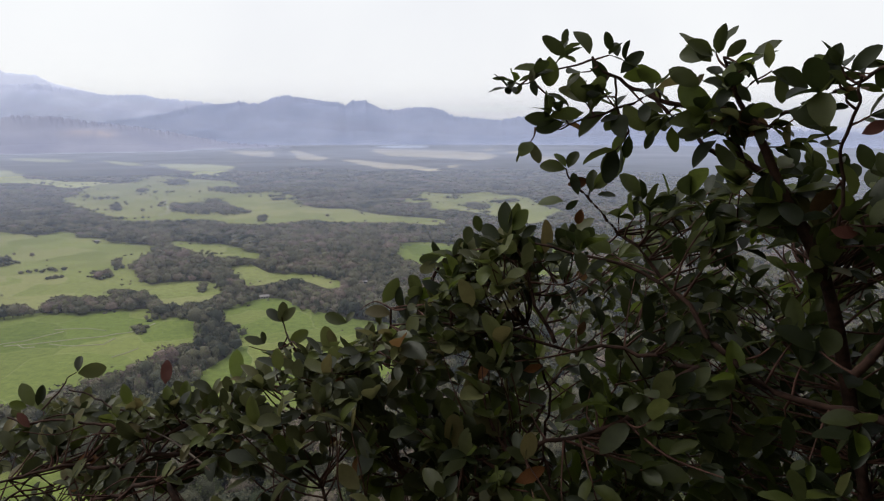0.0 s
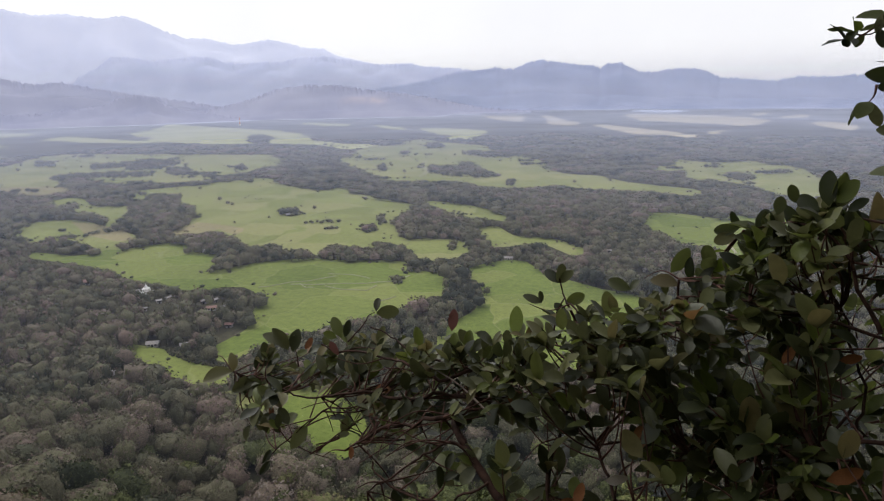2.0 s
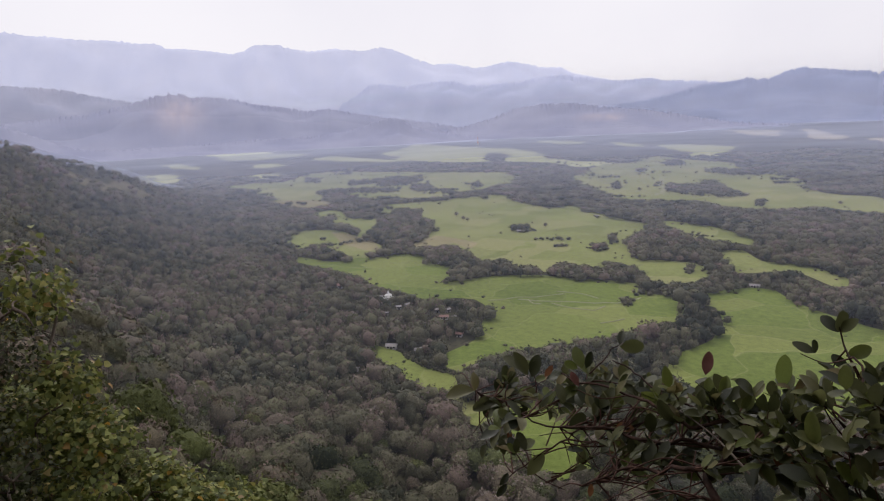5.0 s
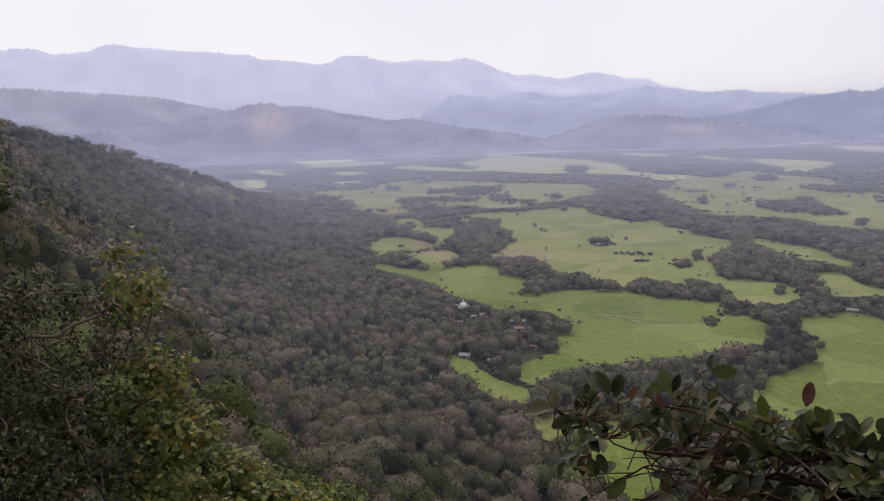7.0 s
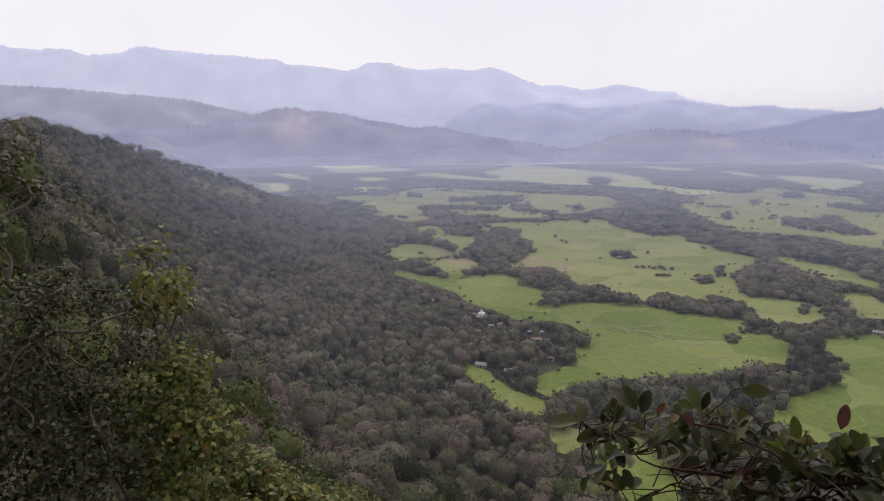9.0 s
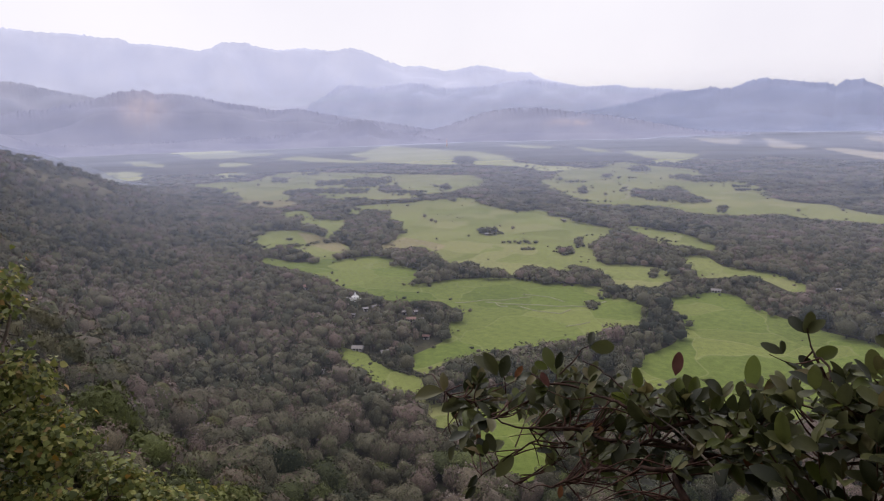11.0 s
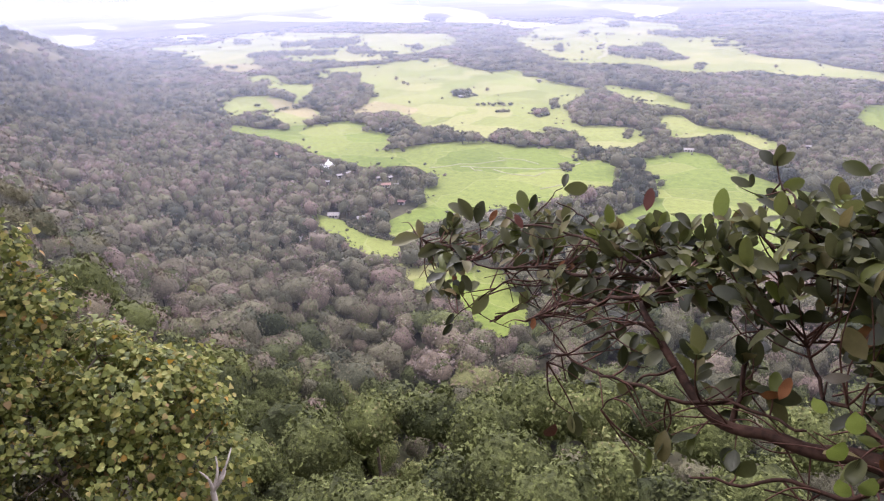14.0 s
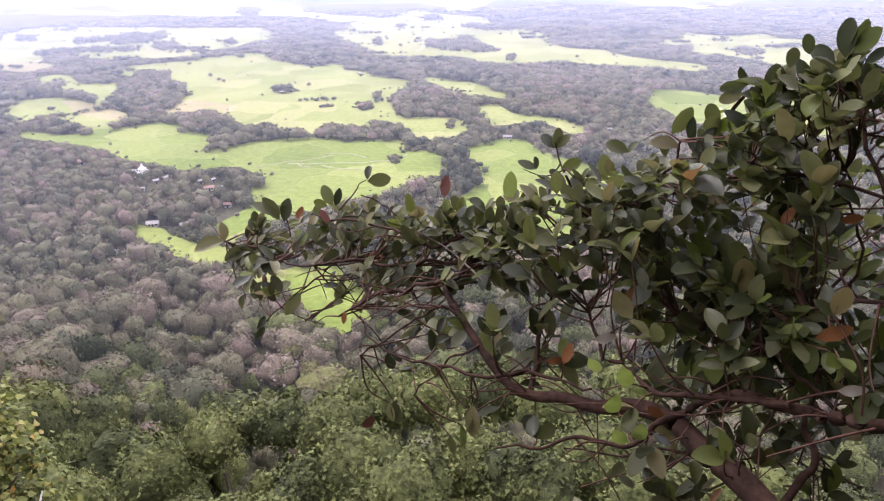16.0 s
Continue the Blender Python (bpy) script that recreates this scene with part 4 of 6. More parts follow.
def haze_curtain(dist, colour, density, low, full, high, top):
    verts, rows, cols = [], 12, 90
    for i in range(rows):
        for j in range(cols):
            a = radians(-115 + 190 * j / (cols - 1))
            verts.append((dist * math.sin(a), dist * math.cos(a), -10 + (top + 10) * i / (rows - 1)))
    m = haze_curtain_material("haze_curtain_between_hills", colour, density, low, full, high, top)
    return tagged(mesh_object("haze", verts, grid_faces(rows, cols), m, smooth=True), "pale blue see-through curtain standing in for haze between ranges of hills", "haze", kind="stuff")


# Opacity of the haze sheet by distance, and the colour it paints.
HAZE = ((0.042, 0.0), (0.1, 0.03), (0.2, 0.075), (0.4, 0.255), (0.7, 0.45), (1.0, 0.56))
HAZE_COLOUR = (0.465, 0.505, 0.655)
haze_sheet_over_land()
# Upright sheets between the ranges, coloured to imitate haze.
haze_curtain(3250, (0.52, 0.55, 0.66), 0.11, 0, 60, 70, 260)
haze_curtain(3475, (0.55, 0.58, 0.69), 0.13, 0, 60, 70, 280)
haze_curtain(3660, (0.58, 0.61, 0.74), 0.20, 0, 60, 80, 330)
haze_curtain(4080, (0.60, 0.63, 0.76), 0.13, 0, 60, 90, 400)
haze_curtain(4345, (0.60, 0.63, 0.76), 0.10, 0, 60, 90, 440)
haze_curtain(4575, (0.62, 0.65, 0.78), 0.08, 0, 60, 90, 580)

# ---- shrubs at the edge ----
def leaf_shape(length, width, fold, curl, seed):
    """Blade along +y with a folded midrib; returns points and triangles."""
    st = (0.0, 0.08, 0.24, 0.45, 0.66, 0.82, 0.94, 1.0)
    wd = (0.05, 0.32, 0.78, 1.0, 0.97, 0.74, 0.40, 0.0)
    rng = random.Random(seed)
    v, f = [], []
    for q, w in zip(st, wd):
        y, z = q * length, -curl * length * q * q
        h = w * width / 2
        e = rng.uniform(-0.04, 0.04) * length
        v += [(-h, y, z + fold * h + e * w), (0, y, z), (h, y, z + fold * h - e * w)]
    for i in range(len(st) - 1):
        a, b = 3 * i, 3 * i + 3
        f += [(a, a + 1, b + 1), (a, b + 1, b), (a + 1, a + 2, b + 2), (a + 1, b + 2, b + 1)]
    return np.array(v), np.array(f)


class Foliage:
    """Gathers twigs and leaves of one plant: the first single leaves become parts, the rest one mesh."""

    def __init__(self, shapes, seed):
        self.shapes, self.rng = shapes, random.Random(seed)
        self.v, self.f, self.t, self.n = [], [], [], 0
        self.tv, self.tf, self.tn = [], [], 0
        self.single = []

    def leaf(self, place, way, up, size, single=False, tint=None):
        y = way.normalized()
        x = y.cross(up)
        x = x.normalized() if x.length > 1e-4 else y.orthogonal().normalized()
        z = x.cross(y)
        i = self.rng.randrange(len(self.shapes))
        m = Matrix(((x.x, y.x, z.x, place.x), (x.y, y.y, z.y, place.y), (x.z, y.z, z.z, place.z), (0, 0, 0, 1))) @ Matrix.Scale(size, 4)
        if single and len(self.single) < 300:
            self.single.append((i, m))
            return
        v, f = self.shapes[i]
        a = np.array(m.to_3x3())
        self.v.append(v @ a.T + np.array(m.translation))
        self.f.append(f + self.n)
        self.t.append(np.full(len(v), self.rng.random() if tint is None else tint))
        self.n += len(v)

    def twig(self, points, r0, r1):
        n = len(points)
        v, f, fine = tube(points, [r0 + (r1 - r0) * i / (n - 1) for i in range(n)], 4)
        self.tv += v
        self.tf += [tuple(k + self.tn for k in q) for q in f]
        self.tn += len(v)
        return fine

    def sprig(self, root, tip, size, count, single=0.0):
        """A twig from root to tip with leaves along its outer half and a tuft at its end."""
        rng = self.rng
        way = tip - root
        bend = Vector((rng.uniform(-1, 1), rng.uniform(-1, 1), rng.uniform(-1, 0.4))) * way.length * 0.12
        self.twig((root, root + way * 0.5 + bend, tip), 0.0035, 0.0016)
        way.normalize()
        side = way.orthogonal().normalized()
        turn = rng.uniform(0, 6.28)
        for k in range(count):
            q = 1 - 0.13 * k * 0.9 if k > 2 else 1.0
            p = root.lerp(tip, max(0.25, q)) + bend * (1 - q)
            turn += 2.4
            out = Matrix.Rotation(turn, 3, way) @ side
            lean = 1.5 if k < 3 else 0.8
            d = way * rng.uniform(0.4, 1.0) * lean + out * rng.uniform(0.4, 1.0) + Vector((0, 0, rng.uniform(-0.3, 0.4)))
            up = Vector((rng.uniform(-0.5, 0.5), rng.uniform(-0.7, 0.3), 1.0)) + out * rng.uniform(-0.6, 0.6)
            self.leaf(p, d, up, size * rng.uniform(0.65, 1.15), rng.random() < single)

    def placed(self, rows):
        """Single leaves that hang from known points: a distance, then bearing and elevation of stalk and tip."""
        for dist, leaves in rows:
            for a0, e0, a1, e1 in leaves:
                p, q = at(a0, e0, dist), at(a1, e1, dist + self.rng.uniform(-0.03, 0.03))
                view = (EYE - p).normalized()
                self.leaf(p, q - p, view + Vector((self.rng.uniform(-0.6, 0.6), self.rng.uniform(-0.4, 0.4), self.rng.uniform(-0.1, 0.9))), (q - p).length, True)

    def build(self, parent, leaf_material_, bark, names=("foliage", "twig_work")):
        if self.tv:
            tagged(mesh_object(names[1], self.tv, self.tf, bark, parent), kind="stuff")
        if self.v:
            tagged(mesh_object(names[0], np.concatenate(self.v), np.concatenate(self.f), leaf_material_, parent, smooth=True, tint=np.concatenate(self.t)), kind="stuff")
        meshes, bearers = {}, []
        for child in parent.children:
            if child.name.startswith(("branch", "trunk")):
                co = np.empty(len(child.data.vertices) * 3, dtype=np.float32)
                child.data.vertices.foreach_get("co", co)
                bearers.append((child, co.reshape(-1, 3)))
        for i, m in self.single[:300]:
            here = np.array(m.translation)
            bearer = min(bearers, key=lambda b: float(((b[1] - here) ** 2).sum(axis=1).min()))[0] if bearers else parent
            if i not in meshes:
                v, f = self.shapes[i]
                ob = mesh_object("leaf", v, f, leaf_material_, bearer, smooth=True)
                meshes[i] = ob.data
            else:
                ob = new("leaf", meshes[i])
                ob.parent = bearer
            ob.matrix_basis = m


LEAVES = [leaf_shape(1.0, w, fold, curl, k) for k, (w, fold, curl) in enumerate(((0.50, 0.25, 0.12), (0.56, 0.4, 0.2), (0.45, 0.15, 0.05), (0.60, 0.3, -0.1), (0.48, 0.6, 0.25), (0.53, 0.25, 0.3), (0.44, 0.8, 0.1)))]


def top_of_shrub(az):
    return span(az, (-43, -41, -38, -35, -30, -25, -19, -15, -13.4, -9, -4.7, -1.2, 2.2, 5.9, 8.5, 11.3, 14.4, 17, 23, 31, 45),
                (-22, -20.8, -20.2, -20.6, -20.4, -21.2, -21.2, -20, -18.2, -18.6, -17, -14.4, -11.4, -9.6, -10.2, -10, -7.4, -6, -4.4, -3.6, -3))


def low_of_shrub(az):
    return span(az, (-43, -40, -35, -31, -23, -14, -5, 5, 45), (-22.6, -24.6, -28, -31, -32, -32, -32, -32, -38))


def reach(az, el):
    return span(az, (-43, -35, -28, -22, -12, 0, 12, 45), (2.95, 2.85, 2.6, 2.25, 2.0, 1.8, 1.75, 1.7)) + span(el, (-40, -30, -20, -5), (-0.3, -0.1, 0.1, 0.15))


LOW_LEAVES = (
    (2.91, ((-42.1, -22.0, -42.0, -20.5), (-42.1, -22.0, -44.7, -22.1), (-40.0, -22.7, -42.4, -23.5), (-40.2, -22.2, -39.7, -21.0), (-38.8, -22.0, -38.2, -21.0), (-37.4, -20.9, -38.5, -19.0), (-37.6, -20.5, -39.2, -19.2), (-37.0, -21.1, -36.2, -19.3), (-39.6, -22.9, -41.3, -23.4))),
    (2.64, ((-33.0, -20.3, -33.6, -18.5), (-32.7, -20.3, -32.2, -18.9), (-33.4, -20.3, -34.5, -19.8), (-29.8, -18.4, -29.5, -17.2), (-29.8, -18.5, -27.8, -18.4), (-32.8, -23.1, -33.3, -21.6), (-34.7, -23.1, -35.1, -21.5), (-38.2, -28.6, -36.7, -27.0), (-40.1, -29.2, -41.1, -30.1), (-40.8, -29.3, -39.9, -28.4), (-32.8, -23.8, -34.2, -25.0), (-30.8, -23.9, -29.7, -22.2))),
    (2.33, ((-21.5, -21.9, -22.9, -20.2), (-20.0, -21.8, -19.1, -20.6), (-16.7, -21.4, -14.9, -21.0), (-14.0, -16.3, -15.2, -15.1), (-14.0, -16.3, -13.9, -14.6), (-13.9, -16.3, -13.0, -15.2), (-15.5, -18.0, -17.1, -17.3), (-15.5, -18.0, -15.7, -17.0), (-13.4, -18.0, -11.7, -17.2), (-13.2, -18.9, -14.4, -18.0), (-12.7, -19.4, -11.0, -18.8), (-26.4, -21.5, -26.7, -19.9), (-24.5, -21.9, -22.9, -20.8))),
)


def build_low_shrub():
    foot = Vector((0.62, 1.25, 0))
    foot.z = height(foot.x, foot.y) - 0.1
    ob = base("shrub", (0, 0, 0), "low spreading shrub with leathery dark green leaves at the cliff edge", "shrub")
    main = [foot, at(20, -50, 1.85), at(11.5, -45.4, 1.66), at(4.0, -41.2, 1.65), at(-0.2, -39.3, 1.71), at(-3.0, -37.5, 1.77), at(-6.4, -36.8, 1.82), at(-10.0, -37.1, 1.87), at(-13.1, -36.6, 1.91)]
    bough = [at(-10.0, -37.1, 1.87), at(-13.1, -36.6, 1.91), at(-16.4, -36.5, 1.96), at(-18.8, -35.3, 2.00), at(-21.3, -32.2, 2.05), at(-22.6, -30.4, 2.08), at(-23.5, -28.9, 2.13), at(-23.8, -27.6, 2.18), at(-22.5, -26.8, 2.23), at(-21.7, -25.9, 2.28)]
    limbs = [limb("trunk", main, 0.036, 0.016, BARK_RED, ob, 12), limb("branch", bough, 0.0165, 0.008, BARK_RED, ob, 10)]
    for points, r0, r1 in (
        ([at(22, -34, 1.5), at(15.5, -34.5, 1.52), at(12.8, -34.5, 1.55), at(9.4, -34.6, 1.61), at(6.1, -34.7, 1.66), at(2.1, -34.8, 1.70), at(-0.2, -35.4, 1.73), at(-1.9, -36.4, 1.75), at(-3.6, -37.5, 1.76), at(-5.3, -38.5, 1.76), at(-7.3, -39.4, 1.78), at(-10.5, -40.1, 1.81), at(-14.3, -40.4, 1.85), at(-19.9, -40.6, 1.90)], 0.017, 0.003),
        ([at(6.0, -34.7, 1.64), at(0.8, -35.1, 1.67), at(-2.7, -35.5, 1.69), at(-5.7, -35.5, 1.72), at(-7.7, -34.3, 1.78), at(-10.3, -31.8, 1.86), at(-11.2, -29.1, 1.96)], 0.008, 0.004),
        ([at(7.0, -44, 1.72), at(8.2, -39.1, 1.76), at(8.5, -37.0, 1.79), at(8.0, -35.1, 1.81), at(8.2, -31.7, 1.85)], 0.011, 0.005),
        ([at(8.2, -31.7, 1.85), at(9.8, -29, 1.87), at(9.0, -26.2, 1.9), at(9.9, -23.0, 1.93), at(8.4, -20, 1.95), at(7.5, -16.7, 1.97)], 0.005, 0.003),
        ([at(9.9, -34.3, 1.65), at(5.8, -32.1, 1.72), at(3.0, -30.5, 1.78), at(0.4, -30.4, 1.84), at(-3.4, -29.3, 1.90)], 0.005, 0.003),
        ([at(-16.3, -34.4, 1.98), at(-19.7, -35.1, 1.96), at(-22.3, -34.7, 2.00), at(-26.0, -33.9, 2.07), at(-28.1, -33.3, 2.14), at(-31.0, -31.4, 2.25), at(-31.8, -29.5, 2.30)], 0.006, 0.003),
        ([at(-16.9, -34.5, 1.98), at(-12.7, -35.5, 1.89), at(-10.6, -35.8, 1.85)], 0.005, 0.003),
        ([at(-23.4, -27.9, 2.16), at(-24.2, -27.4, 2.13), at(-25.3, -27.2, 2.09), at(-27.0, -27.5, 2.19), at(-29.0, -27.9, 2.29), at(-31.0, -28.1, 2.40), at(-33.6, -29.3, 2.50)], 0.010, 0.003),
        ([at(-19.7, -25.1, 2.18), at(-21.1, -24.2, 2.23), at(-23.1, -23.3, 2.28), at(-25.9, -22.2, 2.38), at(-28.2, -20.9, 2.49), at(-30.5, -19.6, 2.59)], 0.005, 0.0025),
        ([at(-18.0, -24.2, 2.12), at(-21.2, -23.7, 2.18), at(-24.6, -24.2, 2.28), at(-26.5, -23.4, 2.37), at(-28.9, -22.3, 2.45), at(-32.7, -21.7, 2.59), at(-34.7, -20.7, 2.70)], 0.008, 0.003),
        ([at(-21.7, -25.9, 2.28), at(-24.1, -25.4, 2.33), at(-28.2, -25.6, 2.39), at(-31.1, -25.0, 2.49), at(-33.0, -24.9, 2.56), at(-35.9, -24.7, 2.65), at(-38.2, -23.9, 2.75), at(-40.3, -22.8, 2.86), at(-42.2, -21.9, 2.96)], 0.007, 0.002),
        ([at(-33.0, -24.9, 2.56), at(-36.2, -26.2, 2.60), at(-38.4, -27.9, 2.66), at(-40.8, -29.3, 2.71)], 0.004, 0.0015),
        ([at(-32.5, -20.7, 2.59), at(-30.7, -18.9, 2.62), at(-29.9, -18.4, 2.64)], 0.003, 0.0016),
        ([at(-10.5, -22.6, 2.06), at(-12.4, -19.9, 2.16), at(-13.4, -17.6, 2.30), at(-14.0, -15.8, 2.33)], 0.005, 0.002),
        ([at(-21.1, -32.5, 2.03), at(-23.9, -33.7, 2.04), at(-26.1, -34.9, 2.09), at(-27.5, -36.2, 2.14)], 0.004, 0.002),
        ([at(-21.3, -32.2, 2.05), at(-23.6, -29.6, 2.08), at(-26.4, -30.0, 2.14), at(-29.4, -31.6, 2.19), at(-32.1, -32.6, 2.30)], 0.005, 0.002),
        ([at(0.2, -40.0, 1.80), at(-2.3, -39.2, 1.85), at(-6.4, -40.1, 1.91), at(-12.8, -40.4, 2.02)], 0.004, 0.002),
        ([at(5.0, -34.2, 1.64), at(4.3, -38.4, 1.74), at(3.0, -40.7, 1.85)], 0.003, 0.002),
        ([at(7.5, -16.7, 1.97), at(4.5, -16.4, 2.02), at(1.3, -15.7, 2.08), at(-1.9, -16.2, 2.13), at(-4.2, -17.7, 2.19)], 0.008, 0.004),
        ([at(9.2, -23.5, 1.92), at(6.9, -27.2, 1.83), at(5.4, -28.5, 1.83), at(2.6, -29.6, 1.84)], 0.004, 0.002),
        ([at(-16.4, -36.5, 1.96), at(-15.5, -32, 2.0), at(-13.5, -27, 2.05), at(-10.5, -22.6, 2.06), at(-6, -19, 2.0), at(-4.5, -15.6, 1.98)], 0.008, 0.003),
    ):
        limbs.append(limb("branch", points, r0, r1, BARK_RED, ob, 7, 0.022))
    limb("dead_stick", [at(-20.5, -27.4, 2.08), at(-21.4, -26.5, 2.10), at(-23.2, -24.8, 2.18), at(-25.1, -23.5, 2.28), at(-27.9, -21.9, 2.39)], 0.004, 0.002, BARK_GREY, ob, 5)
    every = [p for line in limbs for p in line]
    leafy = Foliage(LEAVES, 11)
    leafy.placed(LOW_LEAVES)
    rng = leafy.rng
    made = 0
    while made < 430:
        az = rng.uniform(-41.5, 8)
        if az < -33 and rng.random() < 0.55:
            continue
        hi, lo = top_of_shrub(az) - 0.8, low_of_shrub(az)
        el = rng.uniform(lo, hi) if rng.random() < 0.5 else hi - rng.uniform(0, 6)
        if noise.noise(Vector((az * 0.16, el * 0.22, 1.0))) < -0.10 and el < hi - 1.2:
            continue
        if az < -8 and el < -27 and rng.random() < 0.5:
            continue
        tip = at(az, el, reach(az, el) + rng.uniform(-0.28, 0.3))
        root = min(every, key=lambda p: (p - tip).length + (0.15 if p.z > tip.z else 0))
        gap = (tip - root).length
        if gap > 0.38:
            root = tip + (root - tip) * (0.24 / gap) + Vector((0, 0, -0.06))
        leafy.sprig(root, tip, rng.uniform(0.058, 0.086), rng.randint(3, 6), 0.07)
        made += 1
    for _ in range(38):
        az = rng.uniform(-41, 6)
        hi = top_of_shrub(az) - 0.5
        root = at(az + rng.uniform(-1, 3), hi - rng.uniform(1.2, 3.0), reach(az, hi) + rng.uniform(-0.1, 0.2))
        leafy.sprig(root, at(az, hi + rng.uniform(-0.9, 0.5), reach(az, hi)), rng.uniform(0.06, 0.082), rng.randint(3, 5), 0.3)
    for _ in range(26):
        az = rng.uniform(-32, 4)
        el = rng.uniform(-40, -31)
        tip = at(az, el, reach(az, el) + rng.uniform(0, 0.2))
        root = min(every, key=lambda p: (p - tip).length)
        leafy.sprig(root, root.lerp(tip, min(1.0, 0.22 / max((root - tip).length, 0.01))), rng.uniform(0.065, 0.09), rng.randint(2, 4), 0.2)
    for _ in range(34):
        az, el = rng.uniform(-6, 13), rng.uniform(-44, -34)
        tip = at(az, el, rng.uniform(1.9, 2.4))
        leafy.sprig(tip + Vector((rng.uniform(-0.2, 0.2), rng.uniform(0, 0.15), -0.18)), tip, rng.uniform(0.06, 0.085), rng.randint(3, 5))
    for _ in range(40):
        az, el = rng.uniform(-4, 20), rng.uniform(-32, -24)
        tip = at(az, el, rng.uniform(1.9, 2.6))
        leafy.sprig(tip + Vector((rng.uniform(-0.15, 0.15), rng.uniform(-0.05, 0.15), -0.16)), tip, rng.uniform(0.07, 0.095), rng.randint(4, 6))
    for _ in range(46):
        az, el = rng.uniform(-7, 11), rng.uniform(-36, -24.5)
        tip = at(az, el, rng.uniform(1.72, 2.15))
        root = min(every, key=lambda p: (p - tip).length)
        gap = max((root - tip).length, 0.01)
        leafy.sprig(tip + (root - tip) * min(1.0, 0.2 / gap), tip, rng.uniform(0.068, 0.095), rng.randint(3, 6), 0.1)
    for _ in range(130):
        p = rng.choice(every)
        if p.x > 0.35:
            continue
        way = Vector((rng.uniform(-1.0, 0.5), rng.uniform(-0.4, 0.5), rng.uniform(-0.5, 0.25))).normalized() * rng.uniform(0.10, 0.26)
        leafy.twig((p, p + way * 0.5 + Vector((0, 0, rng.uniform(-0.03, 0.04))), p + way), 0.0030, 0.0012)
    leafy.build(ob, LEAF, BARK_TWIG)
    v, f = LEAVES[2]
    for az, el, dist, size, material, turn, label in (
        (-36.1, -21.0, 2.75, 0.055, DRY, 40, "curled orange dead leaf"), (-33.4, -21.7, 2.60, 0.06, RUST, -30, "rust-brown dead leaf"), (-23.6, -20.3, 2.28, 0.075, RUST, 10, "rolled reddish young leaf"),
        (-19.2, -25.9, 1.97, 0.07, DRY, 120, "orange dead leaf"), (-15.4, -33.9, 1.69, 0.05, DRY, 100, "orange dead leaf"), (-13.8, -34.1, 1.69, 0.055, DRY, 20, "orange dead leaf"), (-11.1, -26.4, 1.86, 0.05, DRY, 85, "orange dead leaf"),
        (-31.7, -37.4, 2.20, 0.08, RUST, 200, "brown dead leaf"), (-10.0, -21.7, 1.96, 0.05, DRY, 60, "orange dead leaf"), (-11.6, -32.1, 1.52, 0.055, PALE, 95, "pale dry leaf with a hole"), (6.8, -29.6, 1.58, 0.075, DRY, 70, "orange dead leaf"),
        (3.3, -21.6, 1.73, 0.05, DRY, 30, "orange dead leaf"), (7.3, -20.7, 1.72, 0.05, DRY, 80, "orange dead leaf"), (-5.8, -36.7, 1.66, 0.06, DRY, 140, "yellowing dead leaf"), (9.0, -33.0, 1.53, 0.055, PALE, 85, "pale dry leaf"), (-33.4, -30.0, 2.30, 0.04, DRY, 10, "orange dead leaf"),
        (-18.0, -20.8, 2.22, 0.10, FRESH, 5, "fresh light green upright leaf"), (-11.8, -33.6, 1.57, 0.06, FRESH, 150, "fresh light green leaf"), (-8.6, -34.0, 1.56, 0.08, FRESH, 170, "fresh light green leaf"), (-8.8, -36.2, 1.61, 0.08, FRESH, 190, "fresh light green leaf"), (-6.3, -38.1, 1.61, 0.075, FRESH, 185, "fresh light green leaf"), (-8.9, -38.8, 1.61, 0.07, FRESH, 160, "fresh light green leaf"),
    ):
        blade = mesh_object("leaf", v, f, material, ob, smooth=True)
        blade.matrix_basis = Matrix.Translation(at(az, el, dist)) @ pose(0, 0, 0, 70, turn, -az) @ Matrix.Scale(size, 4)
        tagged(blade, label)


TALL_LEFT_LEAVES = (
    (1.78, ((12.0, 5.5, 10.9, 7.6), (10.1, 5.4, 8.2, 7.0), (9.9, 6.3, 10.1, 7.5), (8.8, 5.4, 8.9, 3.1), (7.6, 4.6, 7.2, 3.3), (7.5, 3.6, 7.8, 2.3), (6.6, 3.2, 6.1, 2.4), (11.3, 4.2, 10.0, 2.7), (12.2, 5.1, 13.5, 3.5), (12.9, 3.6, 11.9, 1.9), (13.7, 5.7, 13.2, 7.2), (14.2, 5.3, 13.8, 6.5))),
    (1.76, ((14.8, 5.0, 15.0, 6.5), (14.5, 4.0, 16.1, 5.7), (14.7, 3.7, 16.8, 4.1), (15.7, 4.2, 17.6, 3.4), (14.4, 1.3, 13.7, -0.8), (14.8, 1.5, 16.5, -0.5), (11.7, 0.9, 9.0, 0.7), (9.4, 0.3, 7.0, 0.5), (10.1, 0.1, 7.8, -0.5), (13.5, 0.9, 11.1, -0.7), (15.1, -0.7, 13.9, -2.4), (15.4, -0.9, 15.2, -2.8), (17.2, 1.3, 17.1, -1.2))),
)
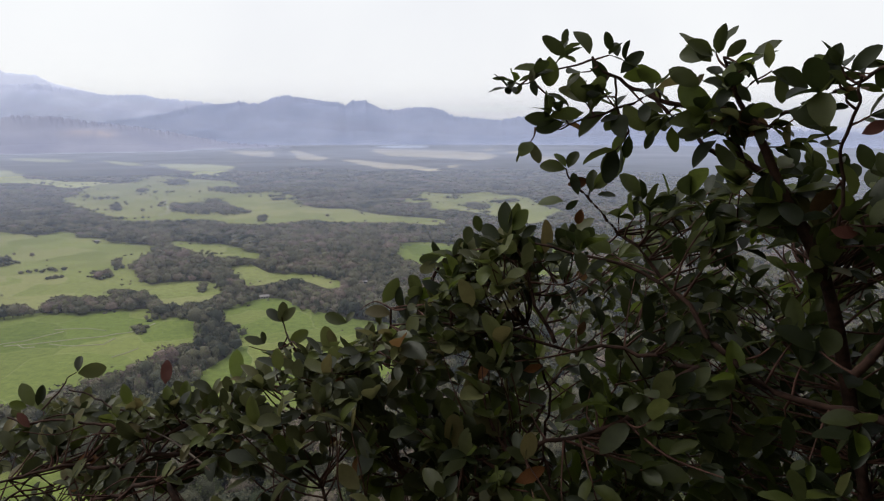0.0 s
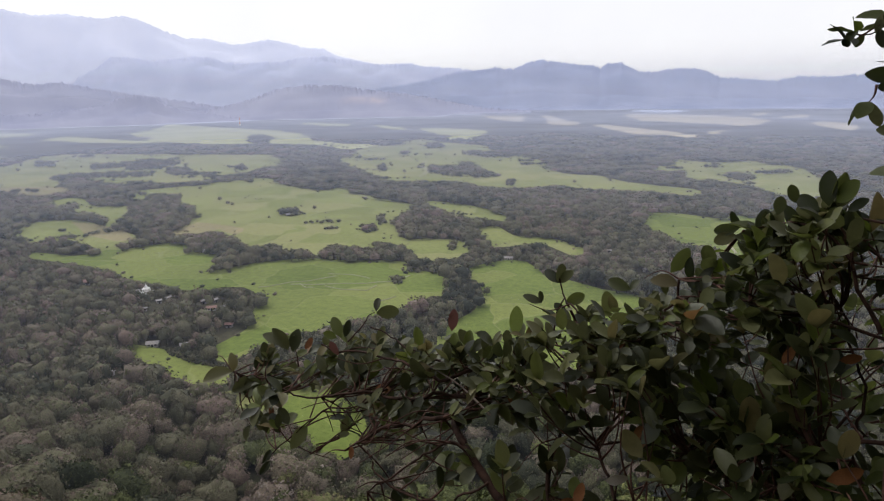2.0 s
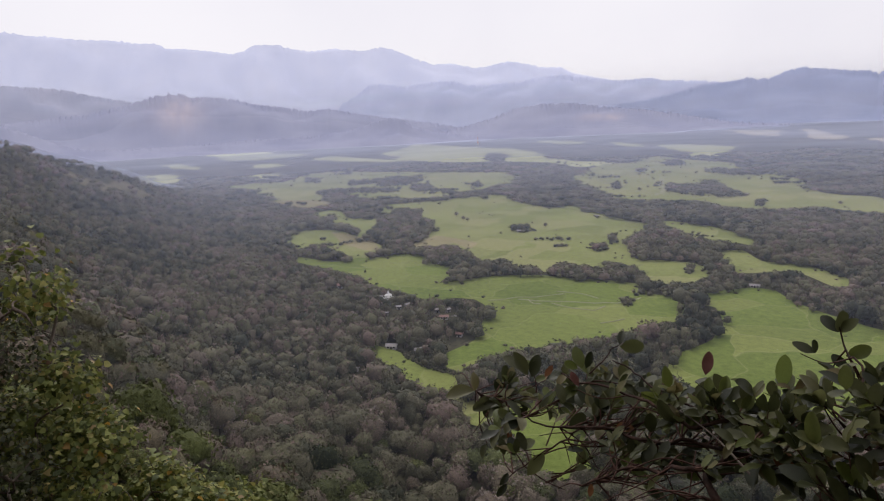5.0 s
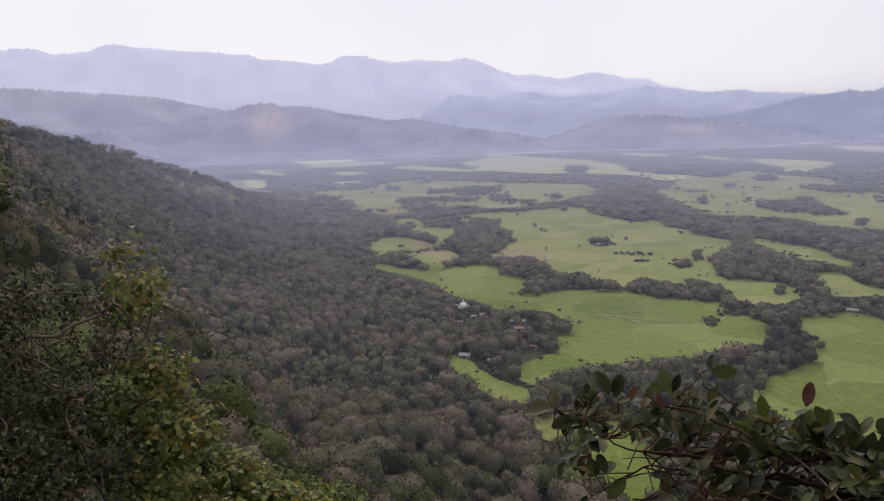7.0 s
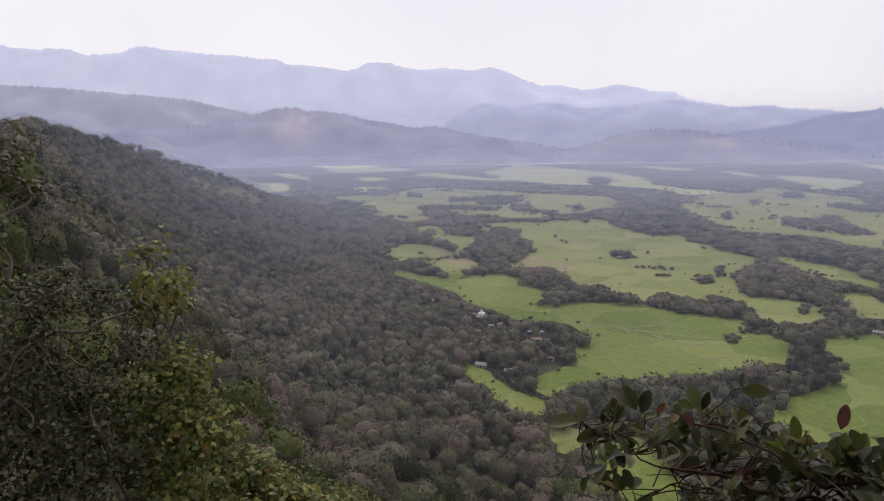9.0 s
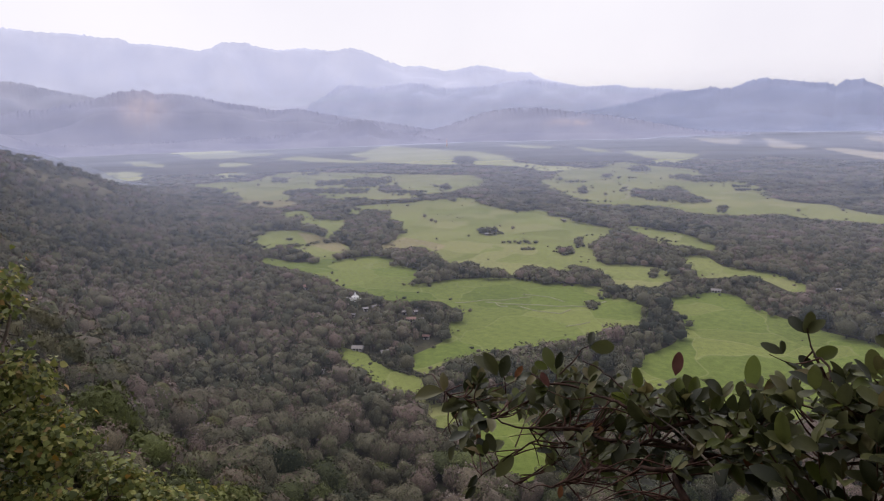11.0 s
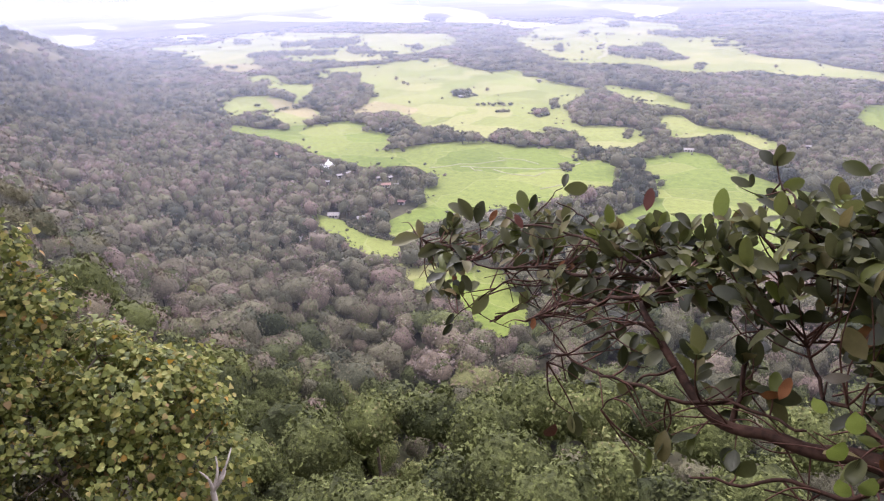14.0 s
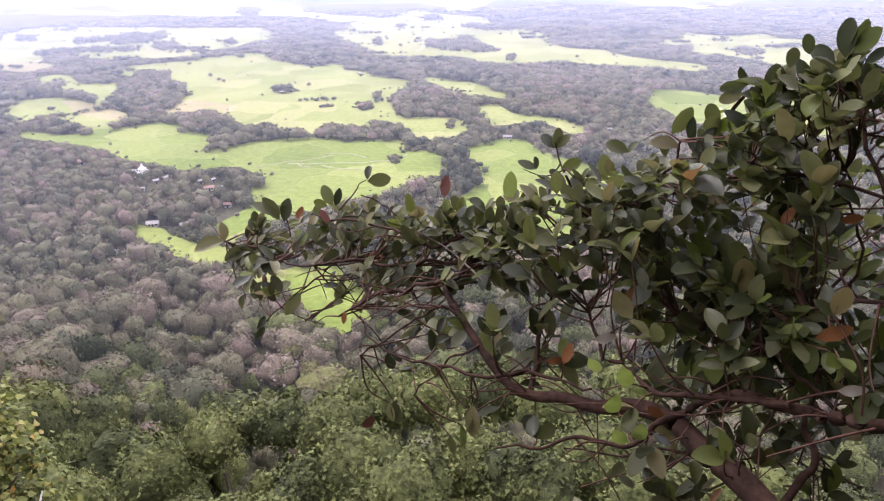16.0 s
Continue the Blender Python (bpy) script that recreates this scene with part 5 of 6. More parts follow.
TALL_TOP_LEAVES = (
    (1.66, ((21.3, 5.1, 19.6, 6.4), (21.2, 5.1, 18.7, 5.5), (20.3, 5.7, 18.8, 7.0), (21.7, 5.3, 22.0, 7.4), (22.3, 5.0, 23.5, 6.2), (21.2, 4.7, 20.0, 6.0), (22.2, 3.8, 20.9, 4.3), (20.8, 3.8, 20.2, 2.6), (20.5, 3.0, 18.2, 4.2), (22.9, 3.4, 24.2, 4.2), (23.3, 2.9, 24.2, 1.7))),
    (1.66, ((21.6, 0.8, 18.9, 3.0), (21.4, 0.6, 20.5, 2.4), (21.6, 0.8, 22.4, 2.9), (21.5, 0.2, 18.6, 0.4), (21.7, -0.2, 19.0, -0.9), (21.7, 0.4, 23.5, 0.7), (21.8, 0.2, 25.6, -0.2), (22.0, -1.3, 20.1, -3.2), (18.6, -0.2, 19.0, -2.3), (17.3, -0.5, 16.7, -2.0), (22.0, -1.5, 23.4, -3.5))),
)
TALL_RIGHT_LEAVES = (
    (1.60, ((25.3, 4.1, 25.1, 5.9), (25.5, 3.8, 28.3, 3.1), (26.1, 3.7, 26.4, 1.5), (24.6, 3.1, 26.0, 3.4), (25.9, 1.2, 24.1, 1.0), (26.5, 1.0, 24.8, 0.6), (29.2, 2.4, 29.7, 5.7), (30.6, 3.7, 32.2, 5.4), (31.3, 3.9, 32.7, 4.3), (30.3, 3.0, 31.2, 1.5), (31.1, 2.7, 32.6, 2.1), (27.6, 1.5, 29.8, 0.8), (26.9, 1.0, 29.6, 0.1), (29.5, 1.0, 30.7, 1.4))),
)
TALL_LOW_LEAVES = (
    (1.84, ((10.4, -3.7, 8.2, -3.3), (10.4, -3.5, 9.6, -2.2), (10.6, -3.6, 11.3, -2.1), (11.5, -5.8, 11.0, -4.0), (12.6, -5.6, 12.6, -3.6), (12.8, -5.3, 14.2, -3.6), (12.8, -5.3, 13.9, -4.4), (13.1, -5.8, 14.6, -5.7), (10.3, -6.4, 8.1, -6.4), (11.5, -6.3, 10.5, -7.1), (27.5, -3.4, 27.4, -1.5), (28.4, -2.9, 28.7, -1.9), (32.5, -3.2, 31.7, -1.5))),
)
TALL_EDGE_LEAVES = (
    (1.98, ((-5.2, -15.1, -3.8, -13.1), (-4.5, -16.1, -6.8, -15.6), (-3.5, -15.6, -3.9, -13.9), (-2.9, -16.6, -3.8, -15.2), (-2.9, -15.3, -1.4, -15.5), (-8.4, -16.7, -10.4, -15.9), (-8.4, -16.7, -7.8, -15.7), (-5.5, -17.0, -5.8, -15.6), (0.0, -11.2, -0.9, -10.1), (-0.1, -11.2, -2.1, -11.6), (0.1, -11.6, 2.3, -11.2), (-0.3, -11.8, -1.9, -12.5))),
    (1.76, ((5.6, -9.2, 5.3, -6.5), (5.7, -8.6, 6.6, -6.6), (6.1, -8.9, 7.5, -7.2), (5.0, -9.6, 3.3, -8.5), (3.3, -9.1, 2.8, -7.7), (2.1, -10.1, 2.3, -8.7), (4.7, -10.0, 6.0, -11.1), (6.9, -9.5, 8.0, -8.5))),
)


def build_tall_shrub():
    foot = Vector((1.15, 1.05, 0))
    foot.z = height(foot.x, foot.y) - 0.1
    ob = base("shrub", (0, 0, 0), "tall open shrub with dark, shade-toned leaves reaching against the sky", "shrub")
    stem = [foot, at(39, -40, 1.85), at(34, -24, 1.9), at(31.1, -13.4, 1.8), at(29.3, -9.2, 1.72), at(28.4, -7.6, 1.70), at(26.8, -4.7, 1.68), at(25.6, -2.1, 1.66), at(24.9, -0.7, 1.66), at(24.5, 0.2, 1.66), at(23.4, 1.7, 1.66), at(22.6, 3.8, 1.66), at(22.1, 5.0, 1.66)]
    limbs = [limb("trunk", stem, 0.019, 0.003, BARK_RED, ob, 10)]
    for points, r0, r1 in (
        ([at(29.8, -9.5, 1.7), at(27.7, -5.9, 1.70), at(25.4, -3.9, 1.70), at(22.8, -1.5, 1.70), at(19.7, 1.3, 1.72), at(17.1, 2.5, 1.74), at(14.0, 4.0, 1.76), at(12.2, 5.3, 1.78)], 0.011, 0.003),
        ([at(22.8, -2.8, 1.70), at(20.6, -1.6, 1.70), at(18.5, 0.6, 1.72), at(17.1, 2.4, 1.74)], 0.006, 0.004),
        ([at(17.1, 2.5, 1.74), at(14.6, 1.3, 1.76), at(11.0, 0.2, 1.78), at(7.8, -0.3, 1.80)], 0.004, 0.0016),
        ([at(14.1, 3.6, 1.76), at(14.8, 0.9, 1.76), at(15.4, -0.9, 1.76)], 0.003, 0.0015),
        ([at(12.2, 5.1, 1.78), at(9.5, 4.6, 1.79), at(7.5, 3.4, 1.80), at(5.7, 2.9, 1.80)], 0.003, 0.001),
        ([at(24.5, 0.2, 1.66), at(23.1, 0.6, 1.66), at(21.6, 0.6, 1.66)], 0.004, 0.002),
        ([at(24.9, -0.6, 1.66), at(26.9, 1.0, 1.62), at(29.0, 2.2, 1.60), at(31.3, 3.3, 1.58), at(33.2, 4.1, 1.56), at(38, 6, 1.55)], 0.005, 0.003),
        ([at(31.3, 3.3, 1.58), at(30.8, 1.6, 1.57), at(30.7, -0.8, 1.58), at(30.6, -3.7, 1.60), at(31.0, -9.0, 1.64)], 0.003, 0.004),
        ([at(23.4, 1.7, 1.66), at(24.6, 3.1, 1.64), at(25.5, 3.9, 1.62)], 0.003, 0.0016),
        ([at(20, -14, 1.80), at(15.6, -9.4, 1.86), at(14.6, -8.3, 1.86), at(12.4, -6.0, 1.86), at(11.5, -5.1, 1.86), at(10.4, -3.6, 1.85)], 0.005, 0.002),
        ([at(12.4, -6.0, 1.86), at(12.7, -4.9, 1.85)], 0.002, 0.0015),
        ([at(36, -21, 1.62), at(31, -20.5, 1.64), at(26.3, -19.8, 1.66), at(22, -19.2, 1.7), at(15.6, -18.7, 1.75), at(4.8, -17.9, 1.82), at(-3, -16.5, 1.9)], 0.009, 0.003),
        ([at(26.3, -19.8, 1.66), at(24.5, -18.2, 1.66), at(21.7, -15.6, 1.68), at(17, -12, 1.75), at(8, -10, 1.8)], 0.009, 0.003),
        ([at(22, -19.2, 1.7), at(16, -24, 1.68), at(8, -27, 1.7), at(2, -28, 1.75)], 0.008, 0.003),
        ([at(33, -18, 1.6), at(38, -10, 1.55), at(42, -4, 1.5)], 0.010, 0.004),
        # Out-of-view branch under the foliage that is added for shade.
        ([at(38, -30, 1.8), at(48, -14, 1.7), at(55, 0, 1.65), at(60, 9, 1.6)], 0.016, 0.005),
        ([at(10, -18.3, 1.78), at(7.7, -13.3, 1.8), at(6.0, -9.6, 1.77)], 0.006, 0.002),
        ([at(7.7, -13.3, 1.8), at(4.5, -10.6, 1.8), at(0.2, -11.4, 1.95)], 0.004, 0.0016),
    ):
        limbs.append(limb("branch", points, r0, r1, BARK_RED, ob, 7, 0.022))
    every = [p for line in limbs for p in line]
    leafy = Foliage(LEAVES, 23)
    rng = leafy.rng
    for rows in (TALL_LEFT_LEAVES, TALL_TOP_LEAVES, TALL_RIGHT_LEAVES, TALL_LOW_LEAVES, TALL_EDGE_LEAVES):
        leafy.placed(rows)
    made = 0
    while made < 470:
        az = rng.uniform(-3, 46)
        hi, lo = top_of_shrub(az) - 0.6, max(low_of_shrub(az), -33)
        el = rng.uniform(lo, hi) if rng.random() < 0.8 else hi - rng.uniform(0, 4)
        if noise.noise(Vector((az * 0.14, el * 0.18, 4.0))) < (-0.22 if az > 12 else -0.1):
            continue
        tip = at(az, el, reach(az, el) + rng.uniform(-0.22, 0.55))
        root = min(every, key=lambda p: (p - tip).length + (0.15 if p.z > tip.z else 0))
        gap = (tip - root).length
        if gap > 0.42:
            root = tip + (root - tip) * (0.28 / gap) + Vector((0, 0, -0.06))
        leafy.sprig(root, tip, rng.uniform(0.060, 0.092), rng.randint(3, 6), 0.04)
        made += 1
    for line in limbs[:2] + limbs[3:9]:
        for p in line[len(line) // 3::2]:
            tip = p + Vector((rng.uniform(-0.05, 0.05), rng.uniform(-0.05, 0.05), rng.uniform(-0.05, 0.04)))
            leafy.sprig(p, tip, rng.uniform(0.055, 0.085), rng.randint(2, 4), 0.5)
    for _ in range(290):
        az, el = rng.uniform(3, 46), rng.uniform(-33, -12)
        if el > top_of_shrub(az) - 5:
            continue
        tip = at(az, el, reach(az, el) + rng.uniform(0.5, 1.3))
        leafy.sprig(tip + Vector((rng.uniform(-0.2, 0.2), rng.uniform(0, 0.15), -0.15)), tip, rng.uniform(0.07, 0.095), rng.randint(4, 7))
    for _ in range(330):
        az = rng.uniform(15, 48)
        el = rng.uniform(span(az, (15, 24, 46), (-30, -33, -38)), -9.5)
        tip = at(az, el, reach(az, el) + rng.uniform(0.2, 1.2))
        leafy.sprig(tip + Vector((rng.uniform(-0.2, 0.2), rng.uniform(0, 0.15), -0.15)), tip, rng.uniform(0.07, 0.10), rng.randint(4, 7))
    # Unseen foliage right of the view, added to block sky light from the shrub.
    for _ in range(300):
        az = rng.uniform(36, 84)
        el = rng.uniform(-38, span(az, (36, 42, 55, 66, 84), (-4, 6, 30, 48, 55)))
        tip = at(az, el, rng.uniform(1.35, 2.1))
        leafy.sprig(tip + Vector((rng.uniform(-0.1, 0.2), rng.uniform(-0.1, 0.1), -0.2)), tip, rng.uniform(0.075, 0.105), rng.randint(4, 8))
    for _ in range(40):
        az = rng.uniform(-2, 44)
        hi = top_of_shrub(az) - 0.5
        root = at(az + rng.uniform(-1, 3), hi - rng.uniform(2.0, 4.5), reach(az, hi) + rng.uniform(-0.1, 0.2))
        leafy.sprig(root, at(az, hi + rng.uniform(-0.8, 0.8), reach(az, hi)), rng.uniform(0.07, 0.095), rng.randint(3, 5), 0.2)
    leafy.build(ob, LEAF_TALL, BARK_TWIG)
    v, f = LEAVES[0]
    for az, el, dist, size, material, turn, label in (
        (10.6, -5.0, 1.84, 0.06, DRY, 80, "orange dying leaf"), (11.8, -7.0, 1.84, 0.05, DRY, 190, "orange dying leaf"), (30.4, -7.7, 1.6, 0.055, RUST, 100, "brown dead leaf"), (31.7, -0.7, 1.55, 0.05, RUST, 60, "brown dead leaf"),
    ):
        blade = mesh_object("leaf", v, f, material, ob, smooth=True)
        blade.matrix_basis = Matrix.Translation(at(az, el, dist)) @ pose(0, 0, 0, 70, turn, -az) @ Matrix.Scale(size, 4)
        tagged(blade, label)


build_low_shrub()
build_tall_shrub()



# ---- trees on the slope ----
def blob_tree(name, place, blobs, bones, leaf_count, leaf_size, label, seed, trunk_r, leaf_stuff):
    """A tree: a crooked frame of limbs that grows from mass to mass, and leaves over those masses. blobs: centre and radii, in the world."""
    ob = base(name, (0, 0, 0), label, "tree")
    rng = random.Random(seed)

    def crook(k):
        return Vector((rng.uniform(-k, k), rng.uniform(-k, k), rng.uniform(-k, k)))

    foot = Vector(place)
    start = bones[0][0]
    frame_points = limb("trunk", [foot + Vector((0, 0, -0.4)), foot.lerp(start, 0.35) + crook(0.35), foot.lerp(start, 0.7) + crook(0.35), start], trunk_r, trunk_r * 0.6, BARK_GREY, ob, 10)[4:]
    for line in bones:
        near = min(frame_points, key=lambda p: (p - line[0]).length)
        gap = (near - line[0]).length
        points = ([near, near.lerp(line[0], 0.3) + crook(gap * 0.2), near.lerp(line[0], 0.65) + crook(gap * 0.2)] if gap > 0.05 else []) + line
        points = [q for a, b in zip(points, points[1:]) for q in (a, (a + b) / 2 + crook(0.16 * (b - a).length))] + [points[-1]]
        frame_points = frame_points + limb("limb", points, trunk_r * 0.19, trunk_r * 0.07, PALE_LIMB, ob)
    leafy = Foliage(SOFT, seed)
    total = sum(b[1] ** 2 for b in blobs)
    for c, r, flat in sorted(blobs, key=lambda b: min((p - Vector(b[0])).length for p in frame_points)):
        c = Vector(c)
        near = min(frame_points, key=lambda p: (p - c).length)
        gap = (near - c).length
        grown = limb("limb", [near, near.lerp(c, 0.35) + crook(gap * 0.22), near.lerp(c, 0.7) + crook(gap * 0.22), c], trunk_r * 0.26, trunk_r * 0.12, BARK_GREY, ob, 6)
        frame_points = frame_points + grown
        for _ in range(4):
            e = Vector((rng.gauss(0, 1), rng.gauss(0, 1), rng.gauss(0.2, 0.7))).normalized() * r * 0.9
            limb("limb", [c, c + e * 0.35 + crook(0.3 * r), c + e * 0.7 + crook(0.3 * r), c + e], trunk_r * 0.12, trunk_r * 0.04, BARK_GREY, ob, 5)
        for _ in range(int(leaf_count * r * r / total)):
            e = Vector((rng.gauss(0, 1), rng.gauss(0, 1), rng.gauss(0.25, 0.9))).normalized()
            k = 1 + 0.5 * noise.noise(e * 2.2 + c) + 0.3 * noise.noise(e * 5 + c)
            p = c + Vector((e.x, e.y, e.z * flat)) * r * k * rng.uniform(0.6, 1.04)
            if noise.noise(p * 2.2) < -0.12:
                continue
            d = Vector((rng.gauss(0, 1), rng.gauss(0, 1), rng.gauss(-0.5, 0.6))) + e * 0.4
            leafy.leaf(p, d, e + Vector((rng.gauss(0, .5), rng.gauss(0, .5), 0.8)), leaf_size * rng.uniform(0.65, 1.3))
    leafy.build(ob, leaf_stuff, BARK_GREY)
    return ob


def small_leaf(width, fold, curl):
    """A small heart-shaped blade of six triangles round its middle."""
    w = width / 2
    v = np.array([(0, 0.05, 0), (-w * 0.85, 0.12, fold * w), (-w, 0.5, fold * w), (0, 1.0, -curl), (w, 0.5, fold * w), (w * 0.85, 0.12, fold * w), (0, 0.48, 0)])
    return v, np.array([(6, 1, 0), (6, 2, 1), (6, 3, 2), (6, 4, 3), (6, 5, 4), (6, 0, 5)])


SOFT = [small_leaf(0.8, 0.15, 0.2), small_leaf(0.72, 0.3, 0.1), small_leaf(0.85, 0.1, 0.35)]


def on_ground(x, y):
    return (x, y, height(x, y))


def masses(rows, dist):
    return [(at(az, el, dist + 0.35 * math.sin(az * 2.7 + el)), r, flat) for az, el, r, flat in rows]


def bones(rows, dist):
    return [[at(az, el, dist + 0.25 * math.sin(az * 1.9 + el * 1.3)) for az, el in line] for line in rows]


blob_tree("tree", on_ground(-7.9, 1.5), masses((
    (-83.2, -1.4, 0.20, 0.8), (-81.6, -3.4, 0.20, 0.8), (-85, -5.5, 0.26, 0.8), (-80.3, -10.2, 0.36, 0.8), (-77.3, -11.6, 0.28, 0.8), (-84.5, -12.5, 0.55, 0.9), (-80, -14.2, 0.62, 0.9),
    (-76.3, -15, 0.36, 0.9), (-83, -19, 0.85, 0.9), (-79, -20.5, 0.6, 0.9), (-85, -25, 1.0, 0.9), (-80, -26, 0.8, 0.9), (-84, -33, 1.1, 0.9), (-78, -32.5, 0.85, 0.9), (-88.5, -17, 1.0, 0.9), (-89, -28, 1.0, 0.9), (-82, -41, 1.0, 0.9)), 8.0),
    bones((((-80, -27), (-79.2, -24), (-78.9, -21.1), (-79.1, -17.9), (-80.8, -13.2)),
           ((-87.4, -15.3), (-85.1, -13.0), (-83.4, -12.0), (-82.8, -11.2), (-83.0, -10.4), (-82.4, -10.0)), ((-82.8, -11.2), (-81.3, -10.1), (-80.7, -9.4), (-80.5, -8.6), (-80.1, -8.4)),
           ((-80.8, -13.2), (-78.4, -13.0), (-75.9, -12.4), (-75.3, -11.8), (-74.7, -11.2)), ((-75.3, -11.7), (-74.5, -12.5), (-74.2, -13.2)), ((-84.6, -16.3), (-84.0, -17.6), (-83.2, -19.4), (-82.6, -20.6)),
           ((-81.6, -13.9), (-81.3, -14.6), (-79.9, -15.7), (-79.3, -17.3)), ((-79.1, -17.9), (-78.1, -17.7), (-77.1, -16.8), (-76.9, -15.5), (-77.1, -14.2)), ((-87.8, -18.3), (-85.5, -16.5), (-83.9, -14.8), (-81.9, -13.5), (-80.8, -13.2))), 7.5),
    46000, 0.046, "crooked tree with dusky olive leaves and pale bare limbs", 5, 0.10, LEAF_DARK)
blob_tree("tree", on_ground(-7.4, 2.6), masses((
    (-74, -9.9, 0.38, 1.1), (-73.7, -13.6, 0.36, 0.9), (-73, -17.2, 0.36, 0.8), (-75.5, -20, 0.46, 0.8), (-71.8, -22, 0.42, 0.8), (-72.5, -27, 0.66, 0.8), (-68, -26.8, 0.5, 0.8), (-66, -31, 0.75, 0.8),
    (-62.8, -31.2, 0.5, 0.8), (-61, -33.6, 0.36, 0.8), (-62.3, -37, 0.55, 0.9), (-68, -36, 0.85, 0.8), (-74, -34, 0.85, 0.8), (-70, -43, 0.9, 0.8), (-76.5, -28.5, 0.6, 0.8), (-79, -31, 0.5, 0.8)), 8.1),
    bones((((-73, -34), (-74.5, -30), (-77.4, -26.0)), ((-78.9, -26.9), (-77.4, -26.0), (-74.8, -26.7), (-72.2, -27.8), (-69.6, -29.1)), ((-77.4, -26.0), (-78.6, -23.7), (-77.1, -23.4), (-76.2, -23.5), (-74.5, -23.2), (-73.2, -23.7)),
           ((-77.6, -22.6), (-77.7, -21.4), (-77.0, -20.7)), ((-77.1, -23.4), (-75, -20), (-72.0, -18.2), (-72.4, -17.2), (-73.3, -16.0)), ((-72.0, -18.2), (-71.0, -19.4)), ((-80.6, -20.8), (-79.8, -22.2), (-79.5, -23.1), (-78.8, -24.0))), 7.85),
    34000, 0.070, "small tree with heart-shaped yellowing green leaves on the slope", 6, 0.07, LEAF_SOFT)

# ---- village, mast, lake ----
WALL = plain_material("weathered_wall", (0.40, 0.38, 0.35), 0.85, 0.3, 1.5)
WHITE = plain_material("limewash", (0.80, 0.79, 0.76), 0.8, 0.2, 1.5)
TILE = plain_material("clay_tile", (0.36, 0.22, 0.18), 0.85, 0.4, 2.0)
SHEET = plain_material("weathered_roof_sheet", (0.29, 0.265, 0.25), 0.6, 0.3, 1.0)
DARK = plain_material("dark_opening", (0.03, 0.03, 0.035), 0.5, 0.2, 1.0)


def box(bm, cx, cy, cz, sx, sy, sz):
    made = bmesh.ops.create_cube(bm, size=1.0, matrix=Matrix.Translation((cx, cy, cz)) @ Matrix.Diagonal((sx, sy, sz, 1)))
    return made["verts"]


def house(x, y, w, d, h, turn, roof_material, label):
    ob = base("house", (x, y, height(x, y)), label, "house", "village houses", turn)
    bm = bmesh.new()
    box(bm, 0, 0, h / 2, w, d, h)
    part("wall", bm, WALL, ob)
    bm = bmesh.new()
    e, rise = 0.6, 0.32 * d
    p = [bm.verts.new(v) for v in ((-w / 2 - e, -d / 2 - e, h - 0.1), (w / 2 + e, -d / 2 - e, h - 0.1), (w / 2 + e, d / 2 + e, h - 0.1), (-w / 2 - e, d / 2 + e, h - 0.1), (-w / 2 - e, 0, h + rise), (w / 2 + e, 0, h + rise))]
    for q in ((0, 1, 5, 4), (2, 3, 4, 5), (1, 2, 5), (3, 0, 4), (3, 2, 1, 0)):
        bm.faces.new([p[i] for i in q])
    part("roof", bm, roof_material, ob)
    bm = bmesh.new()
    box(bm, 0, -d / 2 - 0.01, 1.0, 0.9, 0.08, 2.0)
    part("door", bm, DARK, ob)
    for k in (-1, 1):
        bm = bmesh.new()
        box(bm, k * w * 0.3, -d / 2 - 0.01, 1.5, 1.1, 0.08, 1.1)
        part("window", bm, DARK, ob)
    return ob


for x, y, w, d, turn, roof, label in (
    (-371, 313, 14, 7, 62, TILE, "long house with a faded pink tile roof"),
    (-368, 310, 8, 6, 20, TILE, "house with a faded pink tile roof"),
    (-293, 293, 6, 5, 60, SHEET, "small white village house"),
    (-290, 279, 5, 4, 30, SHEET, "white village house with a pale sheet roof"),
    (-292, 300, 7, 4, 80, SHEET, "small white village house"),
    (-284, 306, 7, 5, 50, SHEET, "white village house with a pale sheet roof"),
    (-267, 301, 8, 6, 35, SHEET, "white village house with a pale sheet roof"),
    (-262, 305, 6, 5, 80, SHEET, "small white village house"),
    (-254, 292, 12, 7, 40, TILE, "village house with a clay tile roof"),
    (-248, 295, 8, 6, 75, SHEET, "low village house with a bleached sheet roof"),
    (-226, 272, 8, 6, 20, TILE, "small house with a clay tile roof"),
    (-244, 237, 13, 8, 30, SHEET, "pale house beside the paddy, sheet roof"),
    (-228, 241, 10, 6, 50, SHEET, "low pale house beside the paddy"),
    (-225, 203, 6, 5, 75, SHEET, "small white hut in the forest edge"),
    (-236, 204, 6, 4, 20, SHEET, "small white hut in the forest edge"),
    (-510, 355, 7, 5, 40, SHEET, "white hut at the forest edge"),
    (-358, 407, 9, 5, 30, SHEET, "pale hut among trees beside the paddy"),
    (-380, 560, 10, 6, 40, SHEET, "lone farm hut in the pasture"),
    (-355, 680, 8, 5, 20, SHEET, "white hut at the edge of the woodland"),
    (-101, 535, 8, 5, 10, SHEET, "white house in the woodland"),
    (-59, 498, 9, 5, 10, SHEET, "white house in the woodland"),
    (-29, 451, 8, 5, 70, SHEET, "white house in the woodland"),
    (-124, 454, 14, 7, 15, SHEET, "white house beside the paddy field"),
    (-321, 305, 5, 4, 15, SHEET, "small white building beside the shrine"),
):
    house(x, y, w * 0.40, d * 0.40, 2.0, turn, roof, label)


